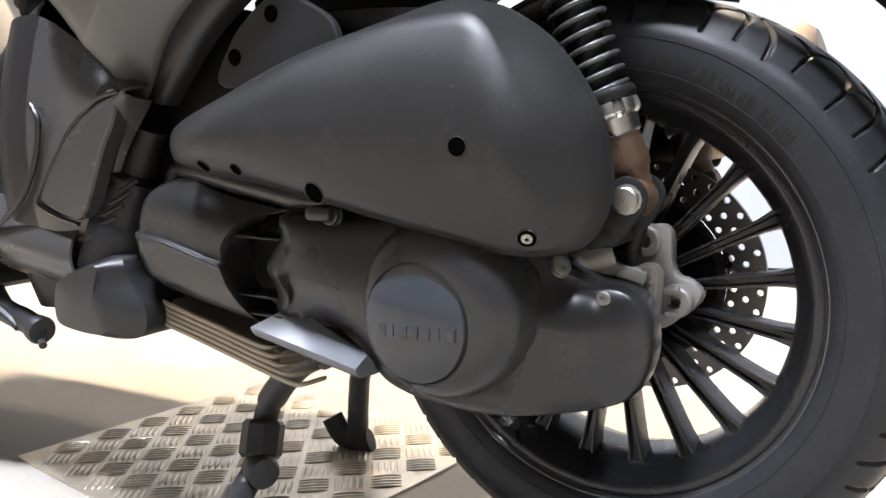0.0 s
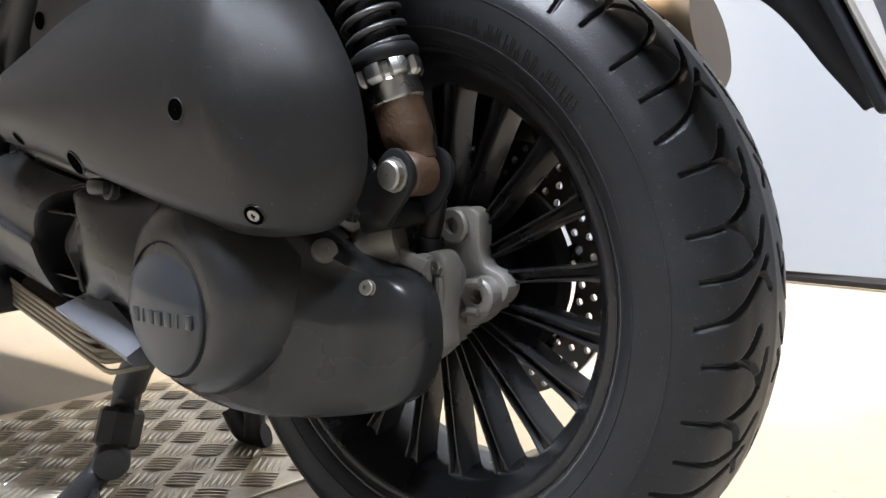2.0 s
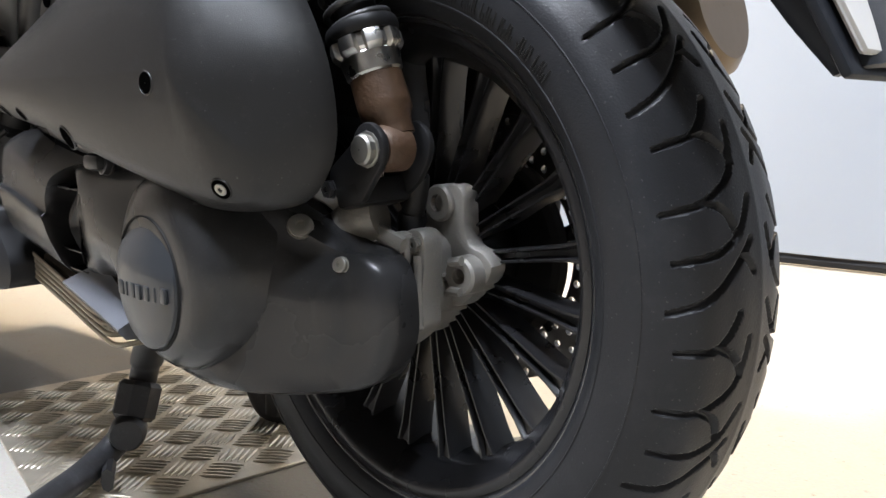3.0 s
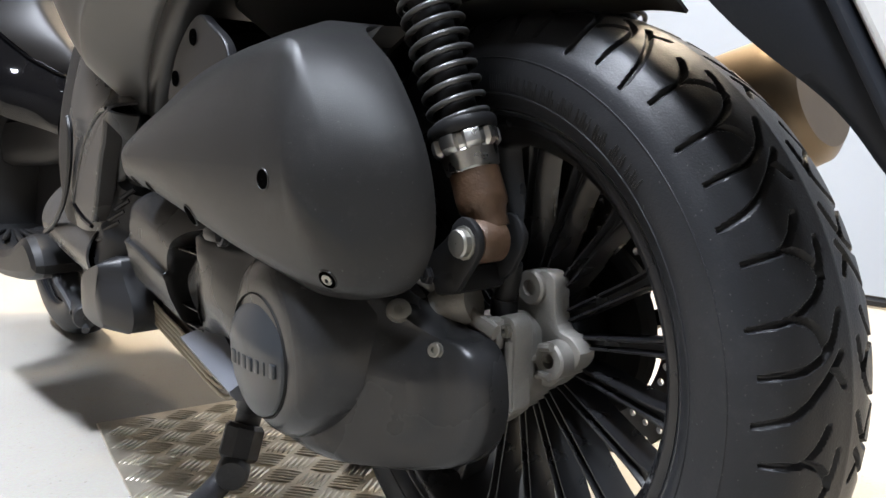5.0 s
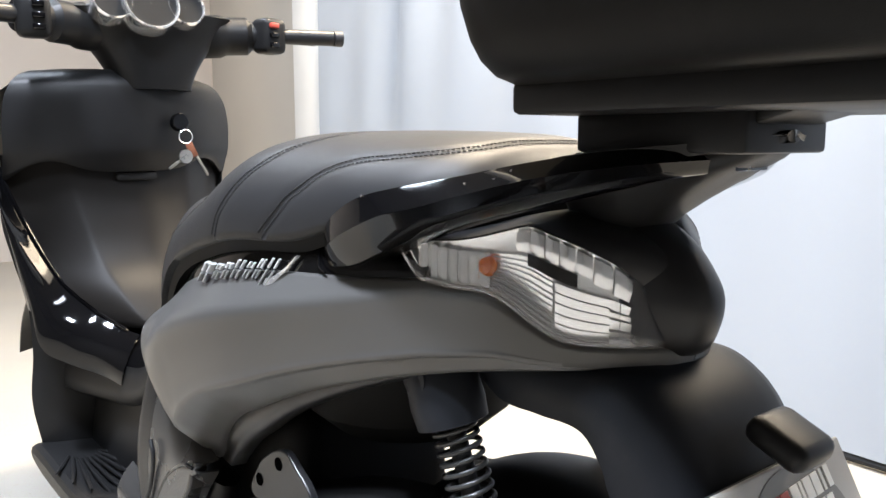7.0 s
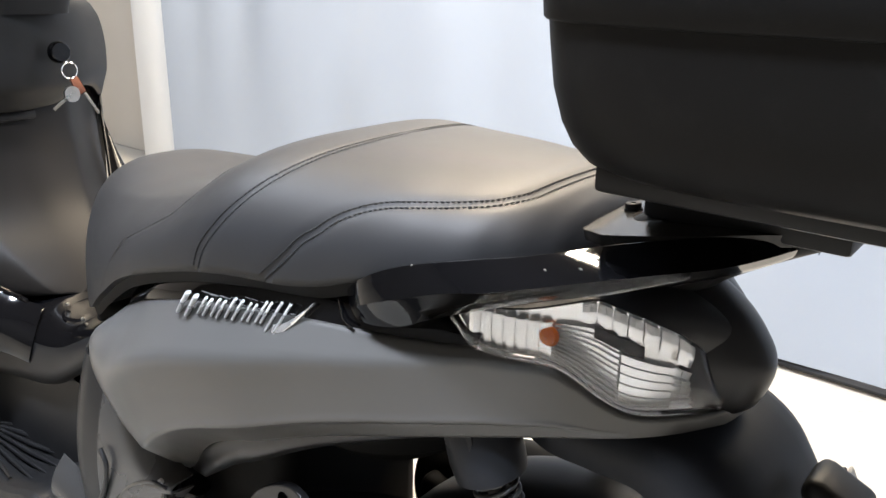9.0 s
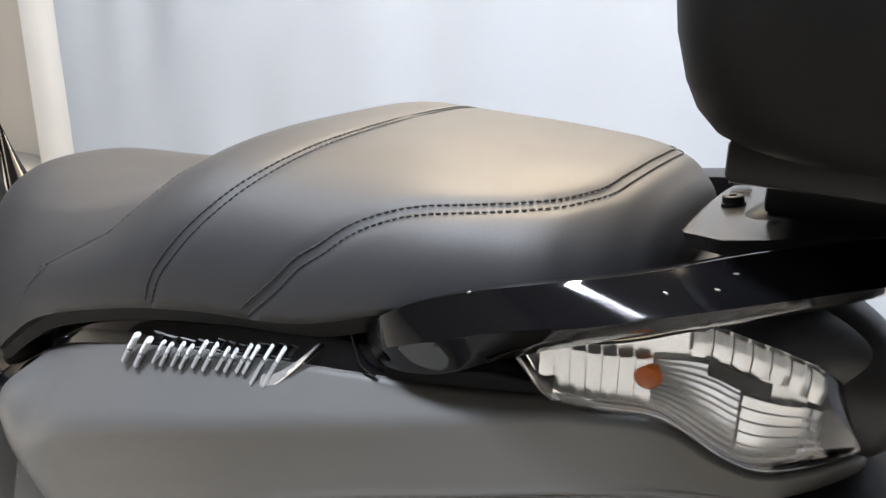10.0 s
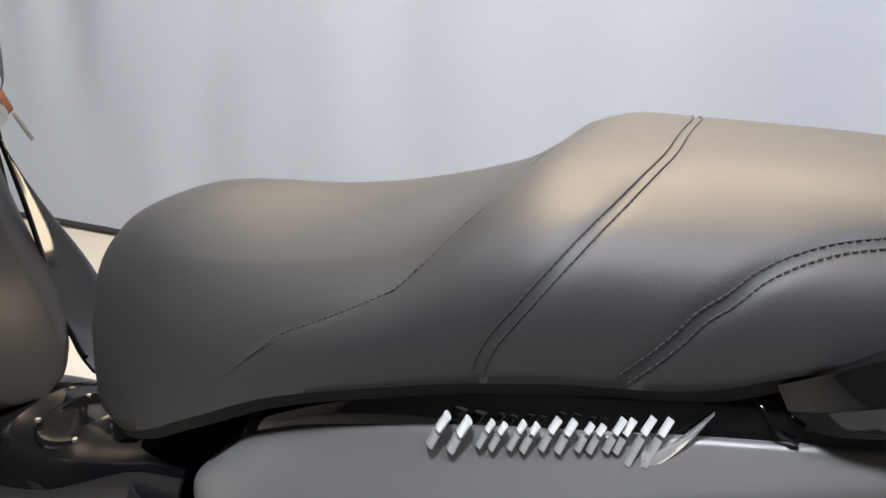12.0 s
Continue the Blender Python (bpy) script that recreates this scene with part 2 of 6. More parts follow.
def mirrored(g):
    v, f = g
    return np.asarray(v) * (1, -1, 1), [tuple(reversed(q)) for q in f]


def sheet(P, t):
    """A panel with thickness t over an array of points."""
    P = np.asarray(P, float)
    du, dv = np.gradient(P, axis=0), np.gradient(P, axis=1)
    nrm = np.cross(du, dv)
    nrm /= np.maximum(np.linalg.norm(nrm, axis=2, keepdims=True), 1e-9)
    Q = P + nrm * t
    a, b = P.shape[:2]
    v1, f1 = grid(P)
    v2, f2 = grid(Q)
    k = a * b
    F = f1 + [tuple(i + k for i in reversed(q)) for q in f2]
    rim = [(i, 0) for i in range(a)] + [(a - 1, j) for j in range(1, b)] + [(i, b - 1) for i in range(a - 2, -1, -1)] + [(0, j) for j in range(b - 2, 0, -1)]
    ids = [i * b + j for i, j in rim]
    for c, d in zip(ids, ids[1:] + ids[:1]):
        F.append((c, d, d + k, c + k))
    return np.vstack([v1, v2]), F


def tube(path, r, n=10, closed=False, flat=1.0):
    """A pipe along a path; r a number or one for each point."""
    p = np.asarray(path, float)
    r = np.broadcast_to(np.asarray(r, float), (len(p),))
    t = np.gradient(p, axis=0)
    if closed:
        t = np.roll(p, -1, 0) - np.roll(p, 1, 0)
    t /= np.linalg.norm(t, axis=1, keepdims=True)
    up = np.array([0, 0, 1.0]) if abs(t[0][2]) < 0.9 else np.array([0, 1.0, 0])
    u = np.cross(t[0], up)
    u /= np.linalg.norm(u)
    rows = []
    ang = np.linspace(0, 2 * np.pi, n, endpoint=False)
    for i in range(len(p)):
        u = u - t[i] * (u @ t[i])
        u /= np.linalg.norm(u)
        w = np.cross(t[i], u)
        rows.append(p[i] + r[i] * (np.cos(ang)[:, None] * u + flat * np.sin(ang)[:, None] * w))
    return grid(rows, closed, True, not closed, not closed)


def turned(profile, at, axis=(0, 1, 0), n=32, cap=True):
    """A turned body: profile of (along, radius) round an axis through at."""
    ax = np.array(Vector(axis).normalized())
    u = np.cross(ax, (0, 0, 1.0) if abs(ax[2]) < 0.9 else (1.0, 0, 0))
    u /= np.linalg.norm(u)
    w = np.cross(ax, u)
    ang = np.linspace(0, 2 * np.pi, n, endpoint=False)
    rows = [np.array(at) + a * ax + r * (np.cos(ang)[:, None] * u + np.sin(ang)[:, None] * w) for a, r in profile]
    return grid(rows, False, True, cap, cap)


def block(size, m=Matrix(), bevel=0.004, seg=2, taper=1.0):
    """A bevelled block, its top scaled by taper."""
    bm = bmesh.new()
    bmesh.ops.create_cube(bm, size=1.0)
    for v in bm.verts:
        k = taper if v.co.z > 0 else 1.0
        v.co = Vector((v.co.x * size[0] * k, v.co.y * size[1] * k, v.co.z * size[2]))
    if bevel:
        bmesh.ops.bevel(bm, geom=bm.edges[:], offset=bevel, segments=seg, profile=0.5, affect="EDGES")
    bm.transform(m)
    bm.verts.index_update()
    g = (np.array([v.co[:] for v in bm.verts]), [tuple(v.index for v in f.verts) for f in bm.faces])
    bm.free()
    return g


def prism(outline, y0, y1, bevel=0.004):
    """A plate with an (x, z) outline from y0 to y1, with rounded rims."""
    o = np.array(outline, float)
    c = o.mean(0)
    t = np.roll(o, -1, 0) - np.roll(o, 1, 0)
    nn = np.stack([t[:, 1], -t[:, 0]], 1)
    nn /= np.maximum(np.linalg.norm(nn, axis=1, keepdims=True), 1e-9)
    if ((o - c) * nn).sum() < 0:
        nn = -nn
    s = 1 if y1 > y0 else -1
    rows = []
    for y, d in ((y0, bevel), (y0 + s * bevel * 0.3, bevel * 0.3), (y0 + s * bevel, 0), (y1 - s * bevel, 0), (y1 - s * bevel * 0.3, bevel * 0.3), (y1, bevel)):
        q = o - nn * d
        rows.append(np.stack([q[:, 0], np.full(len(q), y), q[:, 1]], 1))
    return grid(rows, False, True, True, True)


def part(name, g, mat, parent=None, label="", sharp=38, kind=""):
    me = bpy.data.meshes.new(name)
    v, f = g
    me.from_pydata([tuple(p) for p in v], [], [tuple(int(i) for i in q) for q in f])
    bm = bmesh.new()
    bm.from_mesh(me)
    bmesh.ops.remove_doubles(bm, verts=bm.verts[:], dist=1e-6)
    bmesh.ops.recalc_face_normals(bm, faces=bm.faces[:])
    bm.to_mesh(me)
    bm.free()
    me.shade_smooth()
    me.set_sharp_from_angle(angle=radians(sharp))
    me.materials.append(mat)
    ob = new(name, me)
    ob.parent = parent
    if label or kind:
        tagged(ob, label=label, kind=kind)
    return ob


def thing(name, label, category, group=""):
    return tagged(new(name), label, category, group)


def bolt(name, at, axis, r, h, parent, mat, hexagon=True, label=""):
    """A bolt head with a washer and a dimple."""
    g = turned([(0, r * 1.15), (h * 0.25, r * 1.15), (h * 0.3, r), (h * 0.9, r), (h, r * 0.86), (h, r * 0.4), (h * 0.6, r * 0.34), (h * 0.6, 0.0005)], at, axis, 6 if hexagon else 18)
    return part(name, g, mat, parent, label, sharp=30)


# ---- the room ----
def wall(name, x0, y0, x1, y1, z1, mat, t=0.12, label=""):
    d = Vector((x1 - x0, y1 - y0, 0))
    m = Matrix.Translation(((x0 + x1) / 2, (y0 + y1) / 2, z1 / 2)) @ Matrix.Rotation(math.atan2(d.y, d.x), 4, "Z")
    return tagged(part(name, block((d.length, t, z1), m, 0.0), mat), label, "wall", kind="structure")


floor = tagged(part("floor", block((10.4, 8.9, 0.2), Matrix.Translation((-1.3, 0.3, -0.1)), 0.0), M_FLOOR), "worn beige concrete floor with stains", "floor", kind="structure")
# the unseen ceiling is coloured dark as well, to hold reflections down
ceiling = tagged(part("ceiling", block((10.4, 8.9, 0.1), Matrix.Translation((-1.3, 0.3, 4.12)), 0.0), M_CEIL), "plain grey ceiling", "ceiling", kind="structure")
# east and south walls are unseen, their dark colour stands for a dim room
wall("wall_east", 3.8, -4.0, 3.8, 4.6, 4.07, M_FAR, label="unseen wall, kept dark for dim reflections")
wall("wall_west", -6.3, -4.0, -6.3, 4.6, 4.07, M_WEST, label="plain greyish beige wall")
wall("wall_north", -6.3, 4.6, 3.8, 4.6, 4.07, M_WALLP, label="plain beige wall behind the curtain")
wall("wall_south", -6.3, -4.0, 3.8, -4.0, 4.07, M_FAR, label="unseen wall, kept dark for dim reflections")


def curtain():
    x = np.linspace(-3.49, 3.7, 420)
    z = np.concatenate([np.linspace(0.035, 0.4, 14), np.linspace(0.45, 2.0, 26)])
    X, Z = np.meshgrid(x, z, indexing="ij")
    base = 1.645 - 0.045 * X + 0.02 * np.sin(0.9 * X + 1)
    up = np.clip(Z / 2.9, 0, 1)
    fold = np.zeros_like(X)
    for i, (k, p, a) in enumerate(((5.3, 0.3, 0.026), (8.9, 2.1, 0.020), (13.7, 0.9, 0.012), (3.1, 4.0, 0.03))):
        fold += a * np.sin(k * (X + 0.12 * (i - 1.5) * Z) + p) * (0.25 + 0.9 * up)
    left = np.exp(-((X + 2.4) / 0.9) ** 2)
    fold += left * 0.04 * np.sin(16 * (X - 0.2 * Z)) * up
    Y = base + fold
    ob = part("backdrop_curtain", sheet(np.stack([X, Y, Z], 2), 0.003), M_CURTAIN, sharp=80)
    tagged(ob, "pale blue cloth curtain hanging in soft folds to the floor", "curtain")
    part("curtain_rail", tube([(-3.6, 1.81, 2.015), (0, 1.65, 2.015), (3.7, 1.48, 2.015)], 0.014, 10), M_STAND, ob)
    # thin black strip along the floor under the cloth
    foot_strip = tube(np.stack([x, 1.645 - 0.045 * x + 0.02 * np.sin(0.9 * x + 1) + 0.01, np.full_like(x, 0.02)], 1), 0.016, 8)
    part("foot_strip", foot_strip, M_FOOT_STRIP, ob, "thin black strip along the foot of the curtain")


curtain()
post = tagged(part("trim", block((0.37, 0.08, 4.0), Matrix.Translation((-3.660, 1.86, 2.0)), 0.006), M_WHITE), "white painted door post beside the curtain", "door post", kind="structure")
panel = thing("wall_panel", "beige panel standing beside the white post", "panel")
part("sheet", block((1.8, 0.05, 3.4), Matrix.Translation((-4.70, 2.1, 1.7)), 0.01), M_WALLP, panel)
part("rail", block((1.8, 0.07, 0.05), Matrix.Translation((-4.70, 2.09, 3.42)), 0.008), M_WHITE, panel)


def ceiling_light(at, size, mat, label):
    t = thing("ceiling_light", label, "ceiling light")
    x, y, z = at
    part("housing", block((size[0] + 0.06, size[1] + 0.06, 0.05), Matrix.Translation((x, y, z + 0.045)), 0.008), M_WHITE, t)
    part("diffuser", block((size[0], size[1], 0.012), Matrix.Translation((x, y, z + 0.014)), 0.003), mat, t)


ceiling_light((1.62, -0.96, 4.00), (0.36, 0.36), M_TUBE_COOL, "square white ceiling lamp giving cool light")
ceiling_light((-0.9, 1.0, 3.975), (1.2, 0.3), M_TUBE_WARM, "long ceiling lamp giving warm light")
# unseen panel that goes with the stand-in for the bright far wall
ceiling_light((-0.7, 3.3, 3.99), (3.8, 1.2), M_TUBE_WARM, "added warm light panel standing in for the bright wall behind the curtain")
# unseen fixture made up for the curtain fill
ceiling_light((1.4, 0.75, 3.975), (1.2, 0.3), M_TUBE_COOL, "long cool ceiling lamp set out of view")
ceiling_light((-0.3, -1.2, 3.975), (0.5, 0.3), M_TUBE_COOL, "long ceiling lamp giving neutral light")
ceiling_light((-2.6, -0.5, 3.975), (0.6, 1.5), M_TUBE_COOL, "long cool ceiling lamp set out of view")


# ---- the scooter ----
scooter = thing("scooter", "grey motor scooter with black trim on its centre stand", "scooter")


def groove_depth(s, w):
    """0 to 1: how deep the tread is cut at s (a share of the pattern's length) and w (0 shoulder, 1 crown)."""
    L, W = 0.130, 0.058
    cuts = [[(0, 0.05), (-0.05, 0.3), (-0.17, 0.65), (-0.31, 0.97)], [(-0.24, 0.86), (-0.16, 1.0)],
            [(0.2, 0.12), (0.18, 0.45), (0.10, 0.65), (0.02, 0.76)], [(0.18, 0.5), (0.23, 0.72), (0.33, 0.88)],
            [(0.52, 0.06), (0.5, 0.35), (0.4, 0.75), (0.27, 0.9), (0.15, 0.96)], [(0.5, 0.4), (0.55, 0.62), (0.66, 0.74)],
            [(0.76, 0.1), (0.73, 0.5), (0.65, 0.8), (0.5, 1.02)]]
    best = np.full(s.shape, 9.0)
    for c in cuts:
        q = spl(c, 12) if len(c) > 2 else np.array(c)
        for (a0, b0), (a1, b1) in zip(q[:-1], q[1:]):
            for off in (-1, 0, 1):
                ax, ay, bx, by = (a0 + off) * L, 0.86 * b0 * W, (a1 + off) * L, 0.86 * b1 * W
                px, py = s * L - ax, w * W - ay
                dx, dy = bx - ax, by - ay
                t = np.clip((px * dx + py * dy) / (dx * dx + dy * dy), 0, 1)
                best = np.minimum(best, np.hypot(px - t * dx, py - t * dy))
    return np.clip((0.0025 - best) / 0.0014, 0, 1)


SIDEWALL = lambda R: [(0.9, R - 0.029), (0.955, R - 0.0355), (0.995, R - 0.046), (1.0, R - 0.058), (0.97, R - 0.069), (0.90, R - 0.078)]


def tyre_mesh(R, half, bead, n, tread=True, periods=13, phase=0.0):
    prof = curve([(0, R), (0.4 * half, R - 0.004), (0.72 * half, R - 0.014), (0.9 * half, R - 0.029)])
    ys = np.linspace(-0.9 * half, 0.9 * half, 96 if tread else 24)
    side = spl(SIDEWALL(R) + [(0.83, bead + 0.002), (0.74, bead - 0.008)], 18)[1:]
    y = np.concatenate([-side[::-1, 0] * half, ys, side[:, 0] * half])
    r = np.concatenate([side[::-1, 1], prof(np.abs(ys)), side[:, 1]])
    th = np.linspace(0, 2 * np.pi, n, endpoint=False)
    T, Y = np.meshgrid(th, y, indexing="ij")
    Rr = np.broadcast_to(r, T.shape).copy()
    if tread:
        s = (-T / (2 * np.pi) * periods + phase) % 1.0
        w = 1 - np.abs(Y) / (0.9 * half)
        s = np.where(Y > 0, (s + 0.5) % 1.0, s)
        on = np.zeros(Y.shape, bool)
        on[:, len(side):len(side) + len(ys)] = True
        Rr -= 0.0042 * groove_depth(s, w) * on * np.clip((1.06 - w) * 3, 0.12, 1)
    return grid(np.stack([Rr * np.cos(T), Y, Rr * np.sin(T)], 2), True, False)


def spoke_mesh(r0, r1, y0, y1, w0, w1):
    """A cast spoke with a channel along its face."""
    rows = []
    for k in np.linspace(0, 1, 9):
        r, y, w = r0 + (r1 - r0) * k, y0 + (y1 - y0) * k, w0 + (w1 - w0) * k + 0.006 * max(0, k - 0.85) / 0.15
        d = 0.014
        ch = d * (0.55 if 0.1 < k < 0.95 else 0.9)
        rows.append([(r, y - d * 0.75, -w * 0.5), (r, y - d, -w * 0.42), (r, y - d, -w * 0.30), (r, y - ch, -w * 0.16), (r, y - ch, w * 0.16), (r, y - d, w * 0.30), (r, y - d, w * 0.42), (r, y - d * 0.75, w * 0.5), (r, y + d, w * 0.38), (r, y + d, -w * 0.38)])
    return grid(rows, False, True, True, True)


def drilled_ring(r0, r1, y, t, cells, hole):
    """A brake disc with a pattern of drilled holes."""
    V, F = [], []

    def cell(a0, a1, ra, rb, face, flip):
        am, rm = (a0 + a1) / 2, (ra + rb) / 2
        outer = [(a0, ra), (am, ra), (a1, ra), (a1, rm), (a1, rb), (am, rb), (a0, rb), (a0, rm)]
        k = len(V)
        for a, r in outer:
            V.append((r * math.cos(a), face, r * math.sin(a)))
        for i in range(8):
            b = math.radians(-135 + 45 * i)
            a, r = am + hole * math.cos(b) / rm, rm + hole * math.sin(b)
            V.append((r * math.cos(a), face, r * math.sin(a)))
        for i in range(8):
            q = (k + i, k + (i + 1) % 8, k + 8 + (i + 1) % 8, k + 8 + i)
            F.append(q if not flip else tuple(reversed(q)))
        return k

    rad = np.linspace(r0, r1, 4)
    for i in range(cells):
        for j in range(3):
            a0 = 2 * math.pi * (i + (0.5 if j % 2 else 0)) / cells
            a1 = a0 + 2 * math.pi / cells
            k0 = cell(a0, a1, rad[j], rad[j + 1], y - t / 2, False)
            k1 = cell(a0, a1, rad[j], rad[j + 1], y + t / 2, True)
            for q in range(8):
                F.append((k0 + 8 + q, k0 + 8 + (q + 1) % 8, k1 + 8 + (q + 1) % 8, k1 + 8 + q))
    ring = lambda r: grid([[(r * math.cos(a), yy, r * math.sin(a)) for a in np.linspace(0, 2 * math.pi, 72, endpoint=False)] for yy in (y - t / 2, y + t / 2)], False, True)
    return join((np.array(V), F), ring(r0), ring(r1))


def wheel(name, at, R, half, lip, lip_y, spokes, phase, n, tread, label, turn=0.0):
    w = new(name)
    w.parent = scooter
    w.matrix_world = Matrix.Translation(at) @ Matrix.Rotation(radians(turn), 4, "Z")
    tagged(w, label)
    part("tyre", tyre_mesh(R, half, lip, n, tread), M_TYRE, w, "worn black rubber tyre with curved grooves", sharp=28)
    if tread:
        side = spl(SIDEWALL(R), 30)[::-1]
        marks = []
        wall_y = lambda r: -half * float(np.interp(r, side[:, 1], side[:, 0]))
        for a0, step, cnt, hh, rm in ((84, -5.2, 9, 0.011, 0.2150), (200, -5.2, 9, 0.011, 0.2150)):
            for i in range(cnt):
                lines = []
                for j in range(6 if hh > 0.01 else 3):
                    a = radians(a0 + step * i) + (j - 2.5) * 0.0026 / rm
                    h0, h1 = (-hh / 2, hh / 2) if (i + j) % 3 else (-hh / 2, 0.0)
                    lines.append(tube([((rm + h) * math.cos(a), wall_y(rm + h) - 0.0002, (rm + h) * math.sin(a)) for h in np.linspace(h0, h1, 4)], 0.0005, 5))
                marks += lines
        for r in (0.2065, 0.2335):
            part("sidewall_ring", tube([(r * math.cos(a), wall_y(r), r * math.sin(a)) for a in np.linspace(0, 2 * math.pi, 160, endpoint=False)], 0.0007, 6, True), M_TYRE, w)
        part("sidewall_lettering", join(*marks), M_TYRE, w, kind="stuff")
    e = lip_y
    prof = [(-e, lip - 0.004), (-e - 0.004, lip - 0.001), (-e - 0.006, lip - 0.005), (-e - 0.004, lip - 0.010), (-e + 0.004, lip - 0.014), (-e + 0.012, lip - 0.022), (-e + 0.022, lip - 0.0265), (-0.018, lip - 0.029),
            (0.018, lip - 0.029), (e - 0.010, lip - 0.022), (e - 0.004, lip - 0.014), (e + 0.004, lip - 0.010), (e + 0.006, lip - 0.005), (e + 0.004, lip - 0.001), (e, lip - 0.004)]
    ring = turned(prof, (0, 0, 0), (0, 1, 0), 120, False)
    back = turned([(e, lip - 0.004), (0.02, lip - 0.020), (-0.02, lip - 0.020), (-e, lip - 0.004)], (0, 0, 0), (0, 1, 0), 120, False)
    part("rim", join(ring, back), M_RIM, w, "black painted rim", sharp=50)
    hub = turned([(-0.03, 0.0005), (-0.03, 0.034), (-0.022, 0.045), (-0.016, 0.05), (0.03, 0.05), (0.05, 0.04), (0.05, 0.0005)], (0, 0, 0), (0, 1, 0), 40, True)
    part("hub", hub, M_RIM, w)
    one = spoke_mesh(0.042, lip - 0.025, -0.014, -0.020 if tread else -0.006, 0.0105, 0.0125)
    first = None
    for i in range(spokes):
        if first is None:
            first = part("spoke", one, M_RIM, w, sharp=40)
            ob = first
        else:
            ob = first.copy()
            scene.collection.objects.link(ob)
        ob.matrix_basis = Matrix.Rotation(-radians(phase + 360 / spokes * i), 4, "Y")
    disc = part("brake_disc", join(drilled_ring(0.082, 0.120, 0.068, 0.005, 36, 0.0034)), M_DISC, w, "drilled steel brake disc", sharp=40)
    part("disc_carrier", turned([(0.040, 0.0005), (0.040, 0.080), (0.046, 0.084), (0.056, 0.084), (0.060, 0.06), (0.060, 0.0005)], (0, 0, 0), (0, 1, 0), 48, False), M_VOID, w, "black disc carrier", sharp=30)
    part("rim_lip", turned([(-e - 0.0045, lip + 0.0010), (-e - 0.0068, lip + 0.0022), (-e - 0.0078, lip + 0.0042), (-e - 0.0066, lip + 0.0062), (-e - 0.003, lip + 0.0066)], (0, 0, 0), (0, 1, 0), 140, False), M_LIP, w, "glossy rim edge", sharp=60)
    for i in range(6):
        a = 2 * math.pi * i / 6
        part("disc_arm", tube([(0.04 * math.cos(a), 0.06, 0.04 * math.sin(a)), (0.088 * math.cos(a + 0.25), 0.066, 0.088 * math.sin(a + 0.25))], 0.008, 8), M_RIM, w)
    return w


rear_wheel = wheel("rear_wheel", (0, 0, 0.28), 0.2745, 0.071, 0.1905, 0.0535, 20, 8.5, 1300, True, "rear wheel with twenty black spokes and a worn tyre", turn=-1.5)
front_wheel = wheel("front_wheel", (-1.535, 0, 0.279), 0.279, 0.056, 0.205, 0.03, 12, 0, 220, False, "front wheel with black spokes")


# engine and transmission
def cover_rings(rings, n=120, core=None, steps=5):
    """A body lofted through closed outlines of the same count of control points, closed over a core line."""
    rows = [spl(r, n, True) for r in rings]
    last = rows[-1]
    (xa, za), (xb, zb) = core[:2]
    dy = core[2]
    k = np.clip((last[:, 0] - xa) / (xb - xa), 0, 1)
    mean = np.polyval(np.polyfit(last[:, 0], last[:, 1], 2), xa + k * (xb - xa))
    target = np.stack([xa + k * (xb - xa), mean + dy, za + k * (zb - za)], 1)
    for i in range(1, steps + 1):
        f = i / steps
        p = last * (1 - f) + target * f
        p[:, 1] = last[:, 1] + (target[:, 1] - last[:, 1]) * (1 - (1 - f) ** 2)
        rows.append(p)
    return grid(rows, False, True, True, False)




def at_y(pts, ys):
    ys = ys if hasattr(ys, "__len__") else [ys] * len(pts)
    return [(x, y, z) for (x, z), y in zip(pts, ys)]


air = thing("air_filter_cover", "", "")
air.parent = scooter
tagged(air, "dark grey grained air filter cover")
ridge = [(-0.366, 0.448), (-0.300, 0.476), (-0.215, 0.505), (-0.135, 0.520), (-0.075, 0.524), (-0.038, 0.519), (-0.014, 0.484), (0.008, 0.435), (0.018, 0.395), (0.024, 0.368), (0.014, 0.345), (-0.020, 0.348), (-0.090, 0.364), (-0.170, 0.383), (-0.260, 0.401), (-0.344, 0.412), (-0.370, 0.421)]
ridge_y = [-0.228, -0.222, -0.217, -0.214, -0.212, -0.212, -0.216, -0.215, -0.209, -0.203, -0.203, -0.215, -0.230, -0.236, -0.236, -0.234, -0.230]
outer = [(-0.374, 0.459), (-0.297, 0.492), (-0.212, 0.522), (-0.140, 0.541), (-0.092, 0.546), (-0.045, 0.534), (0.000, 0.503), (0.034, 0.455), (0.046, 0.410), (0.044, 0.370), (0.026, 0.341), (-0.018, 0.338), (-0.095, 0.354), (-0.172, 0.372), (-0.262, 0.392), (-0.346, 0.404), (-0.379, 0.418)]
outer_y = [-0.190, -0.160, -0.150, -0.150, -0.152, -0.158, -0.164, -0.165, -0.163, -0.165, -0.178, -0.205, -0.212, -0.216, -0.216, -0.214, -0.205]
mid = [tuple(0.52 * np.array(a) + 0.48 * np.array(b)) for a, b in zip(outer, ridge)]
mid_y = [0.46 * a + 0.54 * b for a, b in zip(outer_y, ridge_y)]
near = [tuple(0.08 * np.array(a) + 0.92 * np.array(b)) for a, b in zip(outer, ridge)]
near_y = [0.06 * a + 0.94 * b for a, b in zip(outer_y, ridge_y)]
back_y = [y + (0.012 if x > -0.06 else 0.055) for (x, z), y in zip(outer, outer_y)]
SHELL = cover_rings([at_y(outer, back_y), at_y(outer, outer_y), at_y(mid, mid_y), at_y(near, near_y), at_y(ridge, ridge_y)], 170, ((-0.30, 0.437), (-0.02, 0.430), -0.022), 8)
part("shell", SHELL, M_COVER, air, sharp=50)


